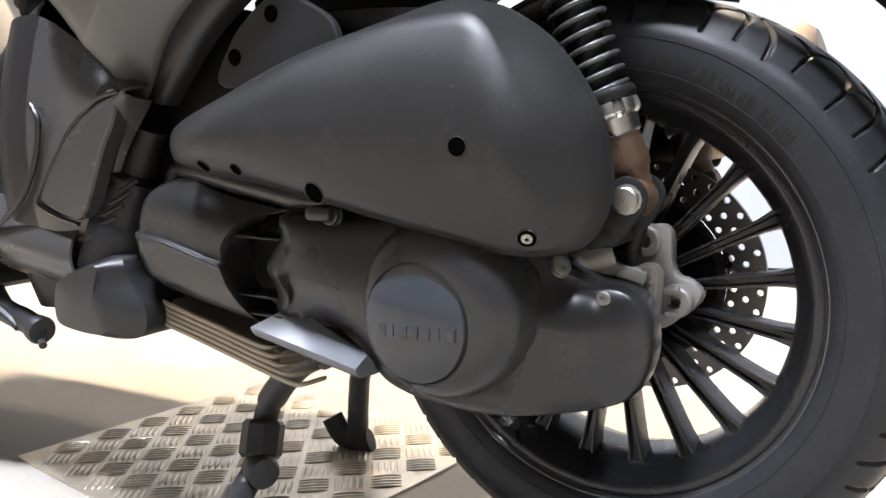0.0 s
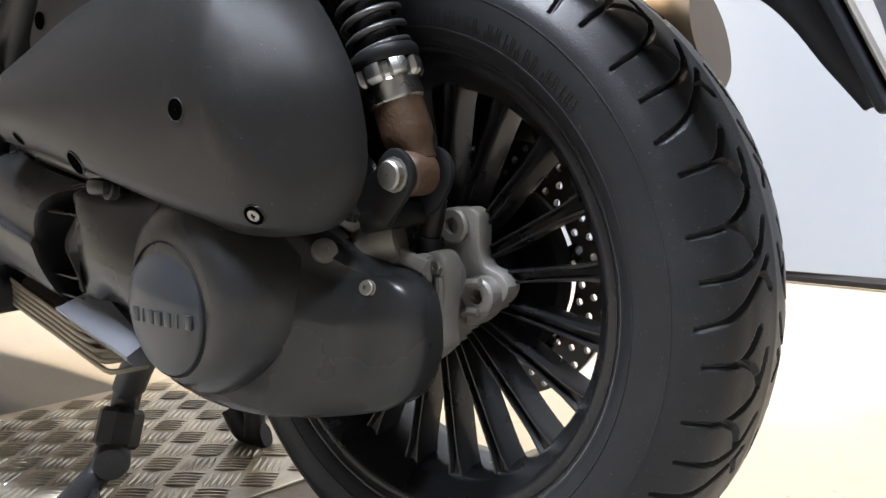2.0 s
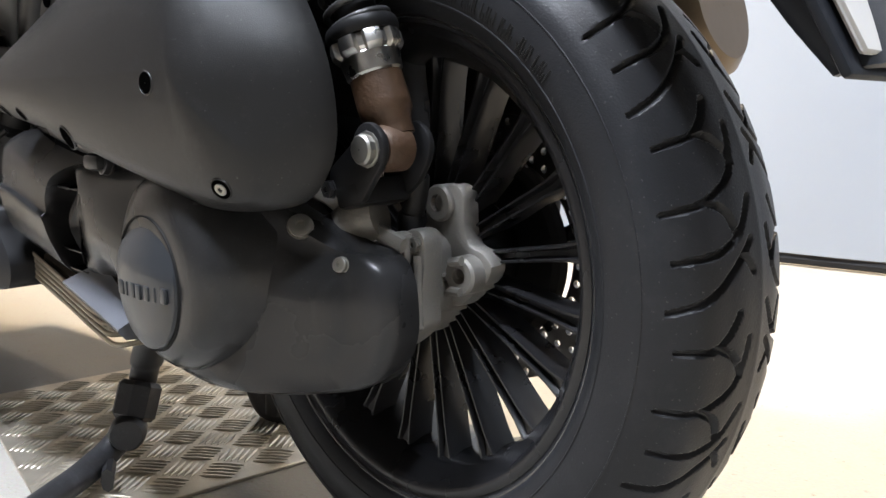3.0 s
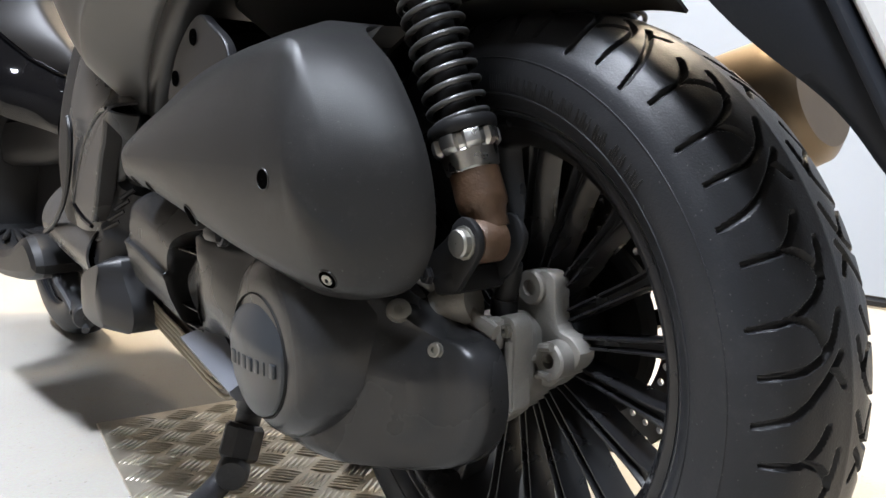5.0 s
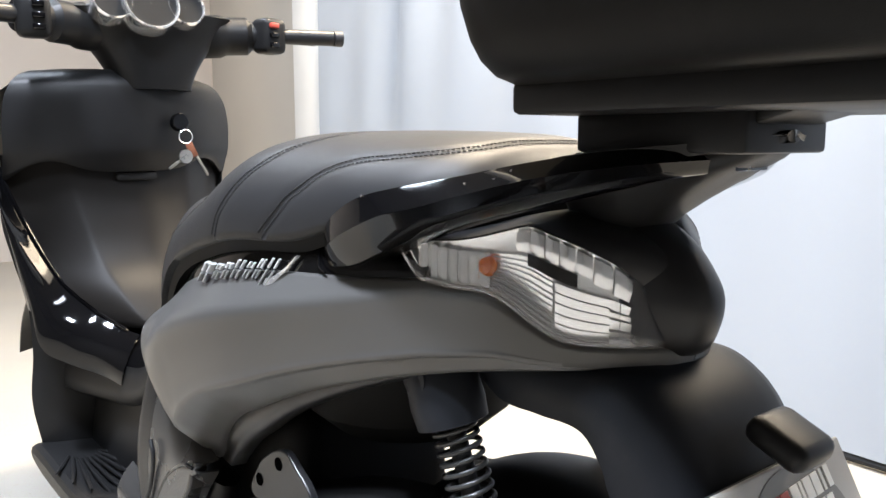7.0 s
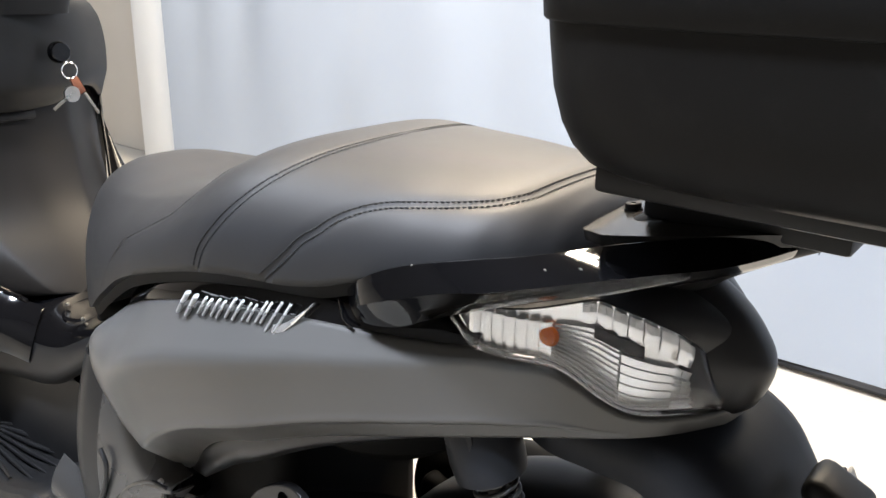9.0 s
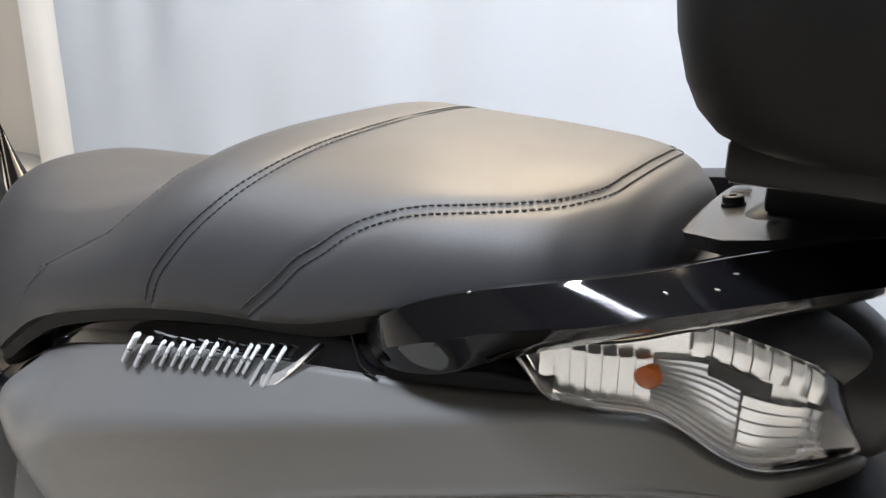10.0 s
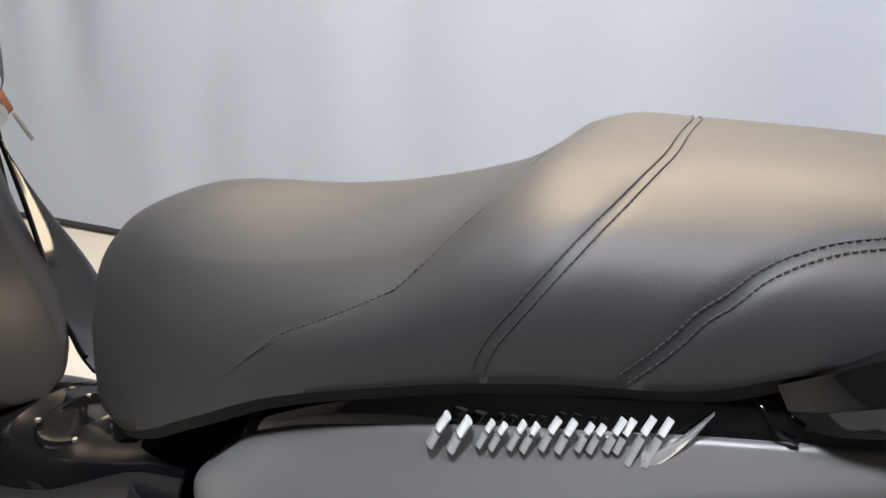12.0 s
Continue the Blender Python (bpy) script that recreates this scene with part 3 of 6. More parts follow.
def on_face(g, x, z):
    """The point and the outward normal where a line along y meets a body from its left side."""
    from mathutils.bvhtree import BVHTree
    at, n, _, _ = BVHTree.FromPolygons([tuple(q) for q in g[0]], [tuple(int(i) for i in f) for f in g[1]]).ray_cast(Vector((x, -1.0, z)), Vector((0, 1, 0)))
    return Vector(at), (n if n.y < 0 else -n)


# the shell stays uncut, a flat black disc paints the dark of each hole
def face_hole(name, x, z, r):
    at, n = on_face(SHELL, x, z)
    part(name, turned([(0.0004, 0.0005), (0.0004, r), (-0.002, r * 1.01)], at, n, 24, False), M_HOLE, air)
    part("hole_edge", turned([(0.0002, r), (0.0007, r * 1.04), (0.0006, r * 1.1), (-0.0005, r * 1.16)], at, n, 24, False), M_COVER, air)


face_hole("screw_hole", -0.043, 0.423, 0.0072)
face_hole("clip_hole", -0.274, 0.408, 0.0062)
face_hole("clip_hole", -0.318, 0.4115, 0.0068)
face_hole("notch", -0.186, 0.3875, 0.0095)
face_hole("screw_recess", 0.001, 0.353, 0.0072)
at, n = on_face(SHELL, 0.001, 0.353)
bolt("screw", at - n * 0.0015, n, 0.0044, 0.003, air, M_ZINC, False)
part("hook", block((0.03, 0.02, 0.014), Matrix.Translation((-0.205, -0.205, 0.367)), 0.005), M_DARK, air)

bracket = part("mounting_plate", prism(spl([(-0.33, 0.485), (-0.318, 0.525), (-0.285, 0.553), (-0.250, 0.566), (-0.226, 0.556), (-0.19, 0.53), (-0.2, 0.49)], 60, True), -0.196, -0.186, 0.002), M_DARK, scooter, "dark grey plate with two bolt holes", sharp=20)
# black discs on the plate in place of the shade in its holes
for x, z in ((-0.262, 0.547), (-0.312, 0.512)):
    part("bolt_hole", turned([(0, 0.0005), (0, 0.006), (0.001, 0.0075), (-0.002, 0.0085)], (x, -0.1965, z), (0, -1, 0), 16, False), M_HOLE, bracket)

engine = thing("engine_cover", "", "")
engine.parent = scooter
tagged(engine, "satin grey transmission cover with a round cap")
e_out = [(-0.282, 0.266), (-0.232, 0.262), (-0.190, 0.240), (-0.150, 0.212), (-0.090, 0.200), (-0.030, 0.198), (0.028, 0.202), (0.054, 0.213), (0.067, 0.240), (0.069, 0.268), (0.064, 0.290), (0.051, 0.302), (0.030, 0.308), (0.008, 0.320), (-0.016, 0.337), (-0.050, 0.352), (-0.090, 0.362), (-0.150, 0.363), (-0.215, 0.362), (-0.264, 0.364), (-0.266, 0.343), (-0.283, 0.316), (-0.273, 0.290)]
e_y = [-0.180, -0.172, -0.170, -0.178, -0.180, -0.172, -0.140, -0.126, -0.120, -0.120, -0.120, -0.121, -0.126, -0.136, -0.152, -0.172, -0.185, -0.185, -0.188, -0.190, -0.190, -0.194, -0.190]
e_back = [y + (0.018 if x > -0.03 else 0.06) for (x, z), y in zip(e_out, e_y)]
c_eng = np.array([-0.1, 0.28])
inner = [tuple(np.array(p) + (c_eng - np.array(p)) * 0.045) for p in e_out]
in_y = [y - 0.015 for y in e_y]
inner2 = [tuple(np.array(p) + (c_eng - np.array(p)) * 0.15) for p in e_out]
in2_y = [y - 0.021 for y in e_y]
CASING = cover_rings([at_y(e_out, e_back), at_y(e_out, e_y), at_y([tuple(np.array(p) + (c_eng - np.array(p)) * 0.015) for p in e_out], [y - 0.009 for y in e_y]), at_y(inner, in_y), at_y(inner2, in2_y)], 150, ((-0.25, 0.31), (0.02, 0.27), -0.006), 6)
part("casing", CASING, M_ENGINE, engine, sharp=45)


def creased(g):
    """The cap's face, its upper part leaning back from a level crease."""
    v = np.array(g[0])
    up = v[:, 2] - 0.279 - 0.013 - 0.12 * (v[:, 0] + 0.092) * -1
    face = v[:, 1] < -0.2215
    v[:, 1] += np.where(face & (up > 0), np.minimum(0.006, 0.22 * up), 0)
    return v, g[1]


CAPC = (-0.092, 0, 0.279)
BOSSC = (CAPC[0] + 0.009, 0, CAPC[2] + 0.009)
part("boss", turned([(0.150, 0.080), (0.198, 0.0775), (0.208, 0.0745), (0.2145, 0.0690), (0.2185, 0.0620), (0.2205, 0.0540), (0.2212, 0.045), (0.2212, 0.0005)], BOSSC, (-0.03, -1, 0), 84, False), M_ENGINE, engine, sharp=30)
part("cap_seam", turned([(0.2195, 0.0520), (0.2219, 0.0512), (0.2222, 0.0503), (0.2190, 0.0490)], CAPC, (-0.03, -1, 0), 84, False), M_VOID, engine, "thin dark seam round the cap", sharp=30)
cap = part("round_cap", creased(turned([(0.215, 0.0496), (0.2228, 0.0496), (0.2242, 0.0488), (0.2262, 0.044), (0.2280, 0.037), (0.2293, 0.030), (0.2301, 0.024), (0.2306, 0.018), (0.2310, 0.012), (0.2312, 0.0005)], CAPC, (-0.03, -1, 0), 72, False)), M_CAP, engine, "blue-grey round cap with a raised maker's mark", sharp=30)
for i in range(7):
    part("raised_mark", block((0.0022 if i == 1 or i == 5 else 0.0076, 0.0032, 0.0112), pose(CAPC[0] - 0.034 + 0.0112 * i, -0.2313 + 0.0026 * abs(i - 3) / 3, 0.2745 + 0.0002 * i, 0, 4, 1.5 * (3 - i)), 0.001), M_CAP, cap)
for x, z, r in ((0.033, 0.296, 0.0055), (0.000, 0.322, 0.0085)):
    at, n = on_face(CASING, x, z)
    bolt("bolt", at - n * 0.001, n, r, 0.005, engine, M_ZINC, False)
bolt("bolt", (-0.196, -0.200, 0.364), (0, -1, 0.2), 0.009, 0.008, engine, M_STAND, False)

# front air scoop of the engine: a cheek with a rib, a pointed mouth with thin blades, a ledge, and fins below
CH_L = curve([(0, -0.421), (0.08, -0.445), (0.2, -0.466), (0.35, -0.480), (0.6, -0.488), (0.85, -0.486), (1, -0.474)])
CH_R = curve([(0, -0.268), (0.1, -0.300), (0.2, -0.319), (0.33, -0.334), (0.45, -0.341), (0.6, -0.338), (0.75, -0.331), (0.9, -0.316), (1, -0.300)])
CH_Y = curve([(0, -0.186), (0.08, -0.195), (0.2, -0.2045), (0.26, -0.2055), (0.5, -0.2050), (0.535, -0.2055), (0.56, -0.2105), (0.60, -0.2095), (0.8, -0.205), (0.93, -0.199), (1, -0.190)])
CH_TOP = curve([(-0.49, 0.412), (-0.419, 0.402), (-0.354, 0.382), (-0.268, 0.366)])
CH_LOW = curve([(-0.49, 0.284), (-0.453, 0.281), (-0.384, 0.269), (-0.300, 0.253)])
P = []
for u in list(np.linspace(0, 1, 44)) + [1.01, 1.03, 1.08]:
    row = []
    for k in np.concatenate([np.linspace(0, 0.5, 22), np.linspace(0.515, 0.62, 12), np.linspace(0.65, 1, 14)]):
        x = float(CH_L(k)) + (float(CH_R(k)) - float(CH_L(k))) * min(u, 1.0)
        roll = 0.030 * max(0, 1 - u / 0.22) ** 2.2
        fold = 0.0 if u <= 1 else (0.004 if u < 1.02 else 0.010 if u < 1.05 else 0.040)
        rib = -0.0 if u > 0.08 else 0.003
        row.append((x + (0.002 if u > 1 else 0), float(CH_Y(k)) + roll + fold + rib, float(CH_TOP(x)) + (float(CH_LOW(x)) - float(CH_TOP(x))) * k))
    P.append(row)
scoop = part("air_scoop", sheet(np.array(P), 0.003), M_ENGINE, engine, "satin grey air scoop with a level rib", sharp=50)
# black block put behind the gap as the shade inside the intake
part("mouth", block((0.10, 0.04, 0.13), Matrix.Translation((-0.300, -0.135, 0.312)), 0.01), M_VOID, engine, "black block for the shade inside the intake")
for z, x0, x1 in ((0.340, -0.327, -0.256), (0.282, -0.330, -0.262), (0.264, -0.312, -0.270)):
    part("intake_blade", block((x1 - x0, 0.034, 0.0022), pose((x0 + x1) / 2, -0.181, z, 0, 2, 0), 0.0007, 1), M_ENGINE, engine)
# ledge of the casing, its lit top painted in by the paler colour
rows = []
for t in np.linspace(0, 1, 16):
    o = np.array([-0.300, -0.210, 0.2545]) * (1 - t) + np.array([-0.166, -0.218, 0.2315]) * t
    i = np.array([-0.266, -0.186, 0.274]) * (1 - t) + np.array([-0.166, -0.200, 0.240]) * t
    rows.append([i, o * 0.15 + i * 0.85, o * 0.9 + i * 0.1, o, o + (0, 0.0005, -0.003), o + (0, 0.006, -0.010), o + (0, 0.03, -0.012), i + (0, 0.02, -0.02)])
part("lower_ledge", grid(rows, False, True, True, True), M_LEDGE, engine, "sloping ledge below the intake, coloured pale for the light on it", sharp=35)
part("top_band", tube(spl([(-0.455, -0.160, 0.385), (-0.43, -0.168, 0.405), (-0.35, -0.180, 0.396), (-0.25, -0.182, 0.378), (-0.19, -0.18, 0.370)], 40), [0.012] * 30 + list(np.linspace(0.012, 0.006, 10)), 10), M_ENGINE, engine)
for i in range(5):
    dz, dx = -0.0060 * i, 0.010 * i
    g = tube(spl([(-0.488, -0.13, 0.266 + dz), (-0.499, -0.158, 0.2665 + dz), (-0.492, -0.1745, 0.265 + dz), (-0.46, -0.178, 0.258 + dz), (-0.38, -0.178, 0.239 + dz), (-0.33 + dx, -0.178, 0.227 - 0.235 * dx + dz), (-0.315 + dx, -0.172, 0.223 - 0.235 * dx + dz), (-0.31 + dx, -0.14, 0.222 - 0.235 * dx + dz)], 44), 0.0021, 8, flat=1.6)
    part("cooling_fin", g, M_FIN, engine, "dirty alloy cooling fin" if i == 0 else "", sharp=60)
part("swing_arm", block((0.34, 0.05, 0.12), pose(-0.14, 0.105, 0.335, 0, 8, 0), 0.015, 3), M_VOID, engine, "black swing arm beyond the wheel")
part("crankcase", block((0.40, 0.22, 0.13), Matrix.Translation((-0.26, -0.03, 0.30)), 0.03, 3), M_VOID, engine)
part("sump", block((0.19, 0.2, 0.03), pose(-0.395, -0.070, 0.228, 0, 13.5, 0), 0.006, 2), M_FIN, engine)

# gearbox casting with its lugs
gear = thing("gearbox_casting", "", "")
gear.parent = scooter
tagged(gear, "bare cast aluminium gearbox end with two lugs")
def plate(pts, y0, y1, bevel=0.003, n=120):
    """A casting slab with slightly rounded corners."""
    p = np.array(pts, float)
    q = []
    for a, b, c in zip(np.roll(p, 1, 0), p, np.roll(p, -1, 0)):
        r = min(0.005, 0.4 * np.linalg.norm(a - b), 0.4 * np.linalg.norm(c - b))
        s0, s1 = b + (a - b) / np.linalg.norm(a - b) * r, b + (c - b) / np.linalg.norm(c - b) * r
        q += [s0, 0.25 * s0 + 0.5 * b + 0.25 * s1, s1]
    return prism(q, y0, y1, bevel)


part("body", plate([(-0.03, 0.300), (0.000, 0.303), (0.022, 0.306), (0.036, 0.312), (0.046, 0.317), (0.056, 0.317), (0.062, 0.310), (0.061, 0.288), (0.057, 0.264), (0.060, 0.244), (0.044, 0.231), (0.022, 0.218), (-0.01, 0.218), (-0.03, 0.26)], -0.088, -0.068, 0.003), M_ALU, gear, sharp=30)
part("core", plate([(-0.02, 0.305), (0.03, 0.312), (0.046, 0.300), (0.046, 0.250), (0.02, 0.225), (-0.02, 0.225)], -0.07, -0.02, 0.003), M_ALU, gear, sharp=30)
part("raised_pad", plate([(0.012, 0.304), (0.036, 0.310), (0.040, 0.316), (0.050, 0.314), (0.050, 0.292), (0.040, 0.288), (0.012, 0.286)], -0.097, -0.086, 0.0025), M_ALU, gear, sharp=30)
part("lower_pad", plate([(0.02, 0.285), (0.046, 0.285), (0.050, 0.262), (0.050, 0.238), (0.02, 0.228)], -0.0945, -0.086, 0.002), M_ALU, gear, sharp=30)
part("flange", plate([(0.015, 0.312), (0.020, 0.337), (0.030, 0.345), (0.052, 0.347), (0.060, 0.340), (0.060, 0.312), (0.064, 0.300), (0.078, 0.297), (0.088, 0.287), (0.084, 0.276), (0.072, 0.266), (0.055, 0.252), (0.02, 0.25)], -0.044, -0.026, 0.003), M_ALU, gear, sharp=30)
part("neck", tube(spl([(-0.012, -0.104, 0.300), (-0.002, -0.106, 0.314), (0.012, -0.104, 0.322), (0.026, -0.098, 0.326)], 20), [0.019] * 12 + [0.017] * 8, 18), M_ALU, gear)
part("gasket_edge", tube([(-0.030, -0.128, 0.350), (-0.012, -0.116, 0.340), (0.010, -0.106, 0.324), (0.034, -0.102, 0.313), (0.055, -0.102, 0.307)], 0.0035, 8, flat=1.8), M_ALU, gear)
bolt("bolt", (0.050, -0.088, 0.256), (0, -1, 0), 0.005, 0.003, gear, M_ZINC, False)
bolt("bolt", (0.053, -0.088, 0.306), (0, -1, 0), 0.0055, 0.004, gear, M_ZINC)


def lug(at, r, hole, back):
    o = turned([(0, hole), (0, r * 0.88), (0.002, r), (back, r), (back, hole), (0, hole)], at, (0, 1, 0), 28, False)
    return o


part("lug", lug((0.036, -0.049, 0.332), 0.0145, 0.0068, 0.02), M_ALU, gear)
part("lug", lug((0.066, -0.058, 0.2795), 0.0150, 0.0062, 0.03), M_ALU, gear)
# a black disc in each bore stands for the shade inside
for at, r in (((0.036, -0.0435, 0.332), 0.0069), ((0.066, -0.0435, 0.2795), 0.0063)):
    part("lug_bore", turned([(0, 0.0005), (0, r), (-0.006, r)], at, (0, -1, 0), 20, False), M_HOLE, gear)
for x0, x1, z0, z1, yy in ((0.060, 0.072, 0.290, 0.292, -0.060), (0.060, 0.070, 0.268, 0.268, -0.060), (0.046, 0.046, 0.300, 0.314, -0.089), (0.054, 0.055, 0.245, 0.298, -0.0885), (0.044, 0.057, 0.243, 0.247, -0.0885), (0.046, 0.062, 0.276, 0.280, -0.052), (0.046, 0.058, 0.262, 0.270, -0.050)):
    part("casting_rib", tube([(x0, yy, z0), (x1, yy, z1)], 0.0035, 8), M_ALU, gear)
part("rubber_plug", tube([(0.029, -0.070, 0.312), (0.031, -0.070, 0.326), (0.0315, -0.070, 0.327), (0.037, -0.070, 0.342), (0.042, -0.070, 0.355), (0.043, -0.070, 0.357)], [0.011, 0.011, 0.009, 0.0085, 0.0065, 0.004], 14), M_BLACK, gear, "black rubber plug")
part("suspension_arm", plate([(0.004, 0.362), (0.018, 0.372), (0.0305, 0.381), (0.0345, 0.389), (0.042, 0.3945), (0.051, 0.3945), (0.0595, 0.3895), (0.0645, 0.381), (0.0645, 0.371), (0.059, 0.362), (0.050, 0.352), (0.038, 0.337), (0.016, 0.336), (0.002, 0.348)], -0.1265, -0.120, 0.002), M_BLACK, gear, "black forked arm under the damper", sharp=30)
part("suspension_arm", plate([(0.012, 0.345), (0.018, 0.374), (0.0305, 0.384), (0.040, 0.3945), (0.051, 0.3955), (0.0605, 0.390), (0.066, 0.380), (0.064, 0.368), (0.052, 0.350), (0.034, 0.338)], -0.084, -0.078, 0.002), M_BLACK, gear, sharp=30)
part("arm_web", block((0.03, 0.05, 0.020), pose(0.024, -0.102, 0.344, 0, -12, 0), 0.005), M_BLACK, gear)
bolt("bolt", (0.006, -0.127, 0.347), (0, -1, 0), 0.0065, 0.005, gear, M_DARK)


# shock absorbers
def shock(side, name, label):
    s = thing(name, "", "")
    s.parent = scooter
    tagged(s, label)
    top, low = np.array([-0.053, -0.124, 0.690]), np.array([0.048, -0.099, 0.376])
    d = (low - top) / np.linalg.norm(low - top)
    m = (lambda g: g) if side < 0 else mirrored
    L = np.linalg.norm(low - top)
    P = lambda k: top + d * (k * L)
    u = np.cross(d, (0, 1, 0))
    u /= np.linalg.norm(u)
    w = np.cross(d, u)
    part("top_mount", m(turned([(-0.02, 0.0005), (-0.02, 0.030), (0, 0.036), (0.03, 0.038), (0.05, 0.036), (0.052, 0.030), (0.052, 0.01)], top, d, 28, False)), M_FENDER, s, "slate plastic cap")
    part("top_eye", m(turned([(-0.022, 0.0005), (-0.022, 0.017), (0.02, 0.017), (0.02, 0.0005)], top + (0, -0.012, 0.0), (0, 1, 0), 24, False)), M_FENDER, s)
    a0, a1 = 0.13, 0.735
    k = np.linspace(0, 1, 620)
    turns = 18.5
    ang = 2 * np.pi * turns * (0.75 * k + 0.25 * np.sqrt(k + 1e-6) * 1.0)
    rad = 0.0212 + 0.001 * np.sin(3 * k)
    path = np.array([P(a0 + (a1 - a0) * kk) + rr * (np.cos(a) * u + np.sin(a) * w) for kk, a, rr in zip(k, ang, rad)])
    part("spring", m(tube(path, 0.0026, 8)), M_SPRING, s, "dark coil spring", sharp=60)
    part("inner_tube", m(turned([(0.10 * L, 0.0005), (0.10 * L, 0.010), (0.42 * L, 0.010), (0.42 * L, 0.0155), (0.74 * L, 0.0155), (0.74 * L, 0.0005)], top, d, 20, False)), M_BLACK, s)
    part("spring_seat", m(turned([(0.725 * L, 0.018), (0.725 * L, 0.0255), (0.735 * L, 0.027), (0.748 * L, 0.0265), (0.755 * L, 0.025), (0.755 * L, 0.018)], top, d, 32, False)), M_BLACK, s)
    n = 72
    prof = [(0.757 * L, 0.022), (0.757 * L, 0.0255), (0.764 * L, 0.0262), (0.785 * L, 0.0262), (0.792 * L, 0.0245), (0.797 * L, 0.0220), (0.835 * L, 0.0205), (0.842 * L, 0.018)]
    v, f = turned(prof, top, d, n, False)
    v = v.reshape(len(prof), n, 3)
    for i in range(n):
        if i % 9 < 3:
            for j in (1, 2, 3, 4):
                axis_pt = top + d * ((v[j, i] - top) @ d)
                v[j, i] = axis_pt + (v[j, i] - axis_pt) * 0.86
    part("preload_collar", m((v.reshape(-1, 3), f)), M_COLLAR, s, "notched bright steel collar", sharp=25)
    part("lower_body", m(turned([(0.80 * L, 0.0005), (0.80 * L, 0.0185), (0.90 * L, 0.0195), (0.925 * L, 0.019), (0.932 * L, 0.017), (0.95 * L, 0.0155), (0.975 * L, 0.0155), (0.975 * L, 0.0005)], top, d, 26, False)), M_RUST, s, "rust-brown lower damper body")
    part("lower_eye", m(turned([(-0.019, 0.0005), (-0.019, 0.0145), (-0.016, 0.0165), (0.003, 0.0165), (0.005, 0.0145), (0.005, 0.0005)], low, (0, 1, 0), 26, False)), M_RUST, s)
    part("pivot_bolt", m(turned([(0.026, 0.0128), (0.0285, 0.0128), (0.0288, 0.0108), (0.0335, 0.0108), (0.0350, 0.0094), (0.0353, 0.0060), (0.0353, 0.0005)], low, (0, -1, 0), 12, False)), M_ZINC, s, "dull zinc bolt head", sharp=25)
    return s


shock(-1, "shock_absorber", "rear shock absorber with a black coil spring and rusty body")
shock(1, "shock_absorber", "rear shock absorber with a black coil spring beside the silencer")

# silencer
muf = thing("silencer", "", "")
muf.parent = scooter
tagged(muf, "brown heat-stained silencer beside the rear wheel")
ma, mb = np.array([-0.32, 0.165, 0.37]), np.array([0.155, 0.175, 0.485])
md = (mb - ma) / np.linalg.norm(mb - ma)
ml = np.linalg.norm(mb - ma)
part("can", turned([(0, 0.0005), (0, 0.03), (0.03, 0.052), (0.06, 0.058), (ml - 0.03, 0.06), (ml - 0.01, 0.056), (ml, 0.045), (ml, 0.0005)], ma, md, 40, False), M_MUFFLER, muf, sharp=40)
part("heat_shield", sheet(np.array([[ma + md * t + 0.066 * (np.cos(a) * np.cross(md, (0, 1, 0)) + np.sin(a) * np.array([0, 1.0, 0])) for a in np.linspace(-3.1, 3.1, 36)] for t in np.linspace(0.0, ml - 0.13, 12)]), 0.002), M_VOID, muf, "black perforated heat shield")


# wheel hugger
def hugger():
    rows = []
    for a in np.radians(np.linspace(72, 172, 30)):
        r = 0.298 + 0.01 * np.sin(a * 2)
        rows.append([(math.cos(a) * (r - 0.018 * (abs(k) ** 2.5)), 0.078 * k, 0.28 + math.sin(a) * (r - 0.018 * (abs(k) ** 2.5))) for k in np.linspace(-1, 1, 13)])
    return sheet(np.array(rows), 0.003)


part("wheel_hugger", hugger(), M_BLACK, scooter, "black plastic hugger over the tyre")

# ---- tail ----
PLAN = spl([(-0.615, -0.13), (-0.600, -0.185), (-0.560, -0.214), (-0.50, -0.229), (-0.42, -0.237), (-0.30, -0.231), (-0.19, -0.207), (-0.10, -0.187), (-0.03, -0.165), (0.03, -0.138), (0.085, -0.106), (0.120, -0.07), (0.143, -0.032), (0.150, 0.0)], 400)
PLAN_U = np.concatenate([[0], np.cumsum(np.linalg.norm(np.diff(PLAN, axis=0), axis=1))])
PT = np.gradient(PLAN, axis=0)
PT /= np.linalg.norm(PT, axis=1, keepdims=True)
PN = np.stack([-PT[:, 1], PT[:, 0]], 1)
if PN[200] @ np.array([0, 1]) < 0:
    PN = -PN
u_of = lambda x: np.interp(x, PLAN[:, 0], PLAN_U)


def on_plan(u, inward):
    """The place on the tail's plan line at u, moved inward."""
    p = np.stack([np.interp(u, PLAN_U, PLAN[:, 0]), np.interp(u, PLAN_U, PLAN[:, 1])], -1)
    q = np.stack([np.interp(u, PLAN_U, PN[:, 0]), np.interp(u, PLAN_U, PN[:, 1])], -1)
    return p + q * np.asarray(inward)[..., None]


PANEL_TOP = curve([(-0.612, 0.640), (-0.575, 0.680), (-0.517, 0.712), (-0.414, 0.747), (-0.314, 0.768), (-0.2375, 0.7755), (-0.173, 0.779), (-0.107, 0.783), (-0.05, 0.787), (-0.028, 0.789), (0.0, 0.7845), (0.030, 0.7815), (0.048, 0.771), (0.0625, 0.759), (0.085, 0.7445), (0.124, 0.7385), (0.142, 0.737), (0.15, 0.736)])
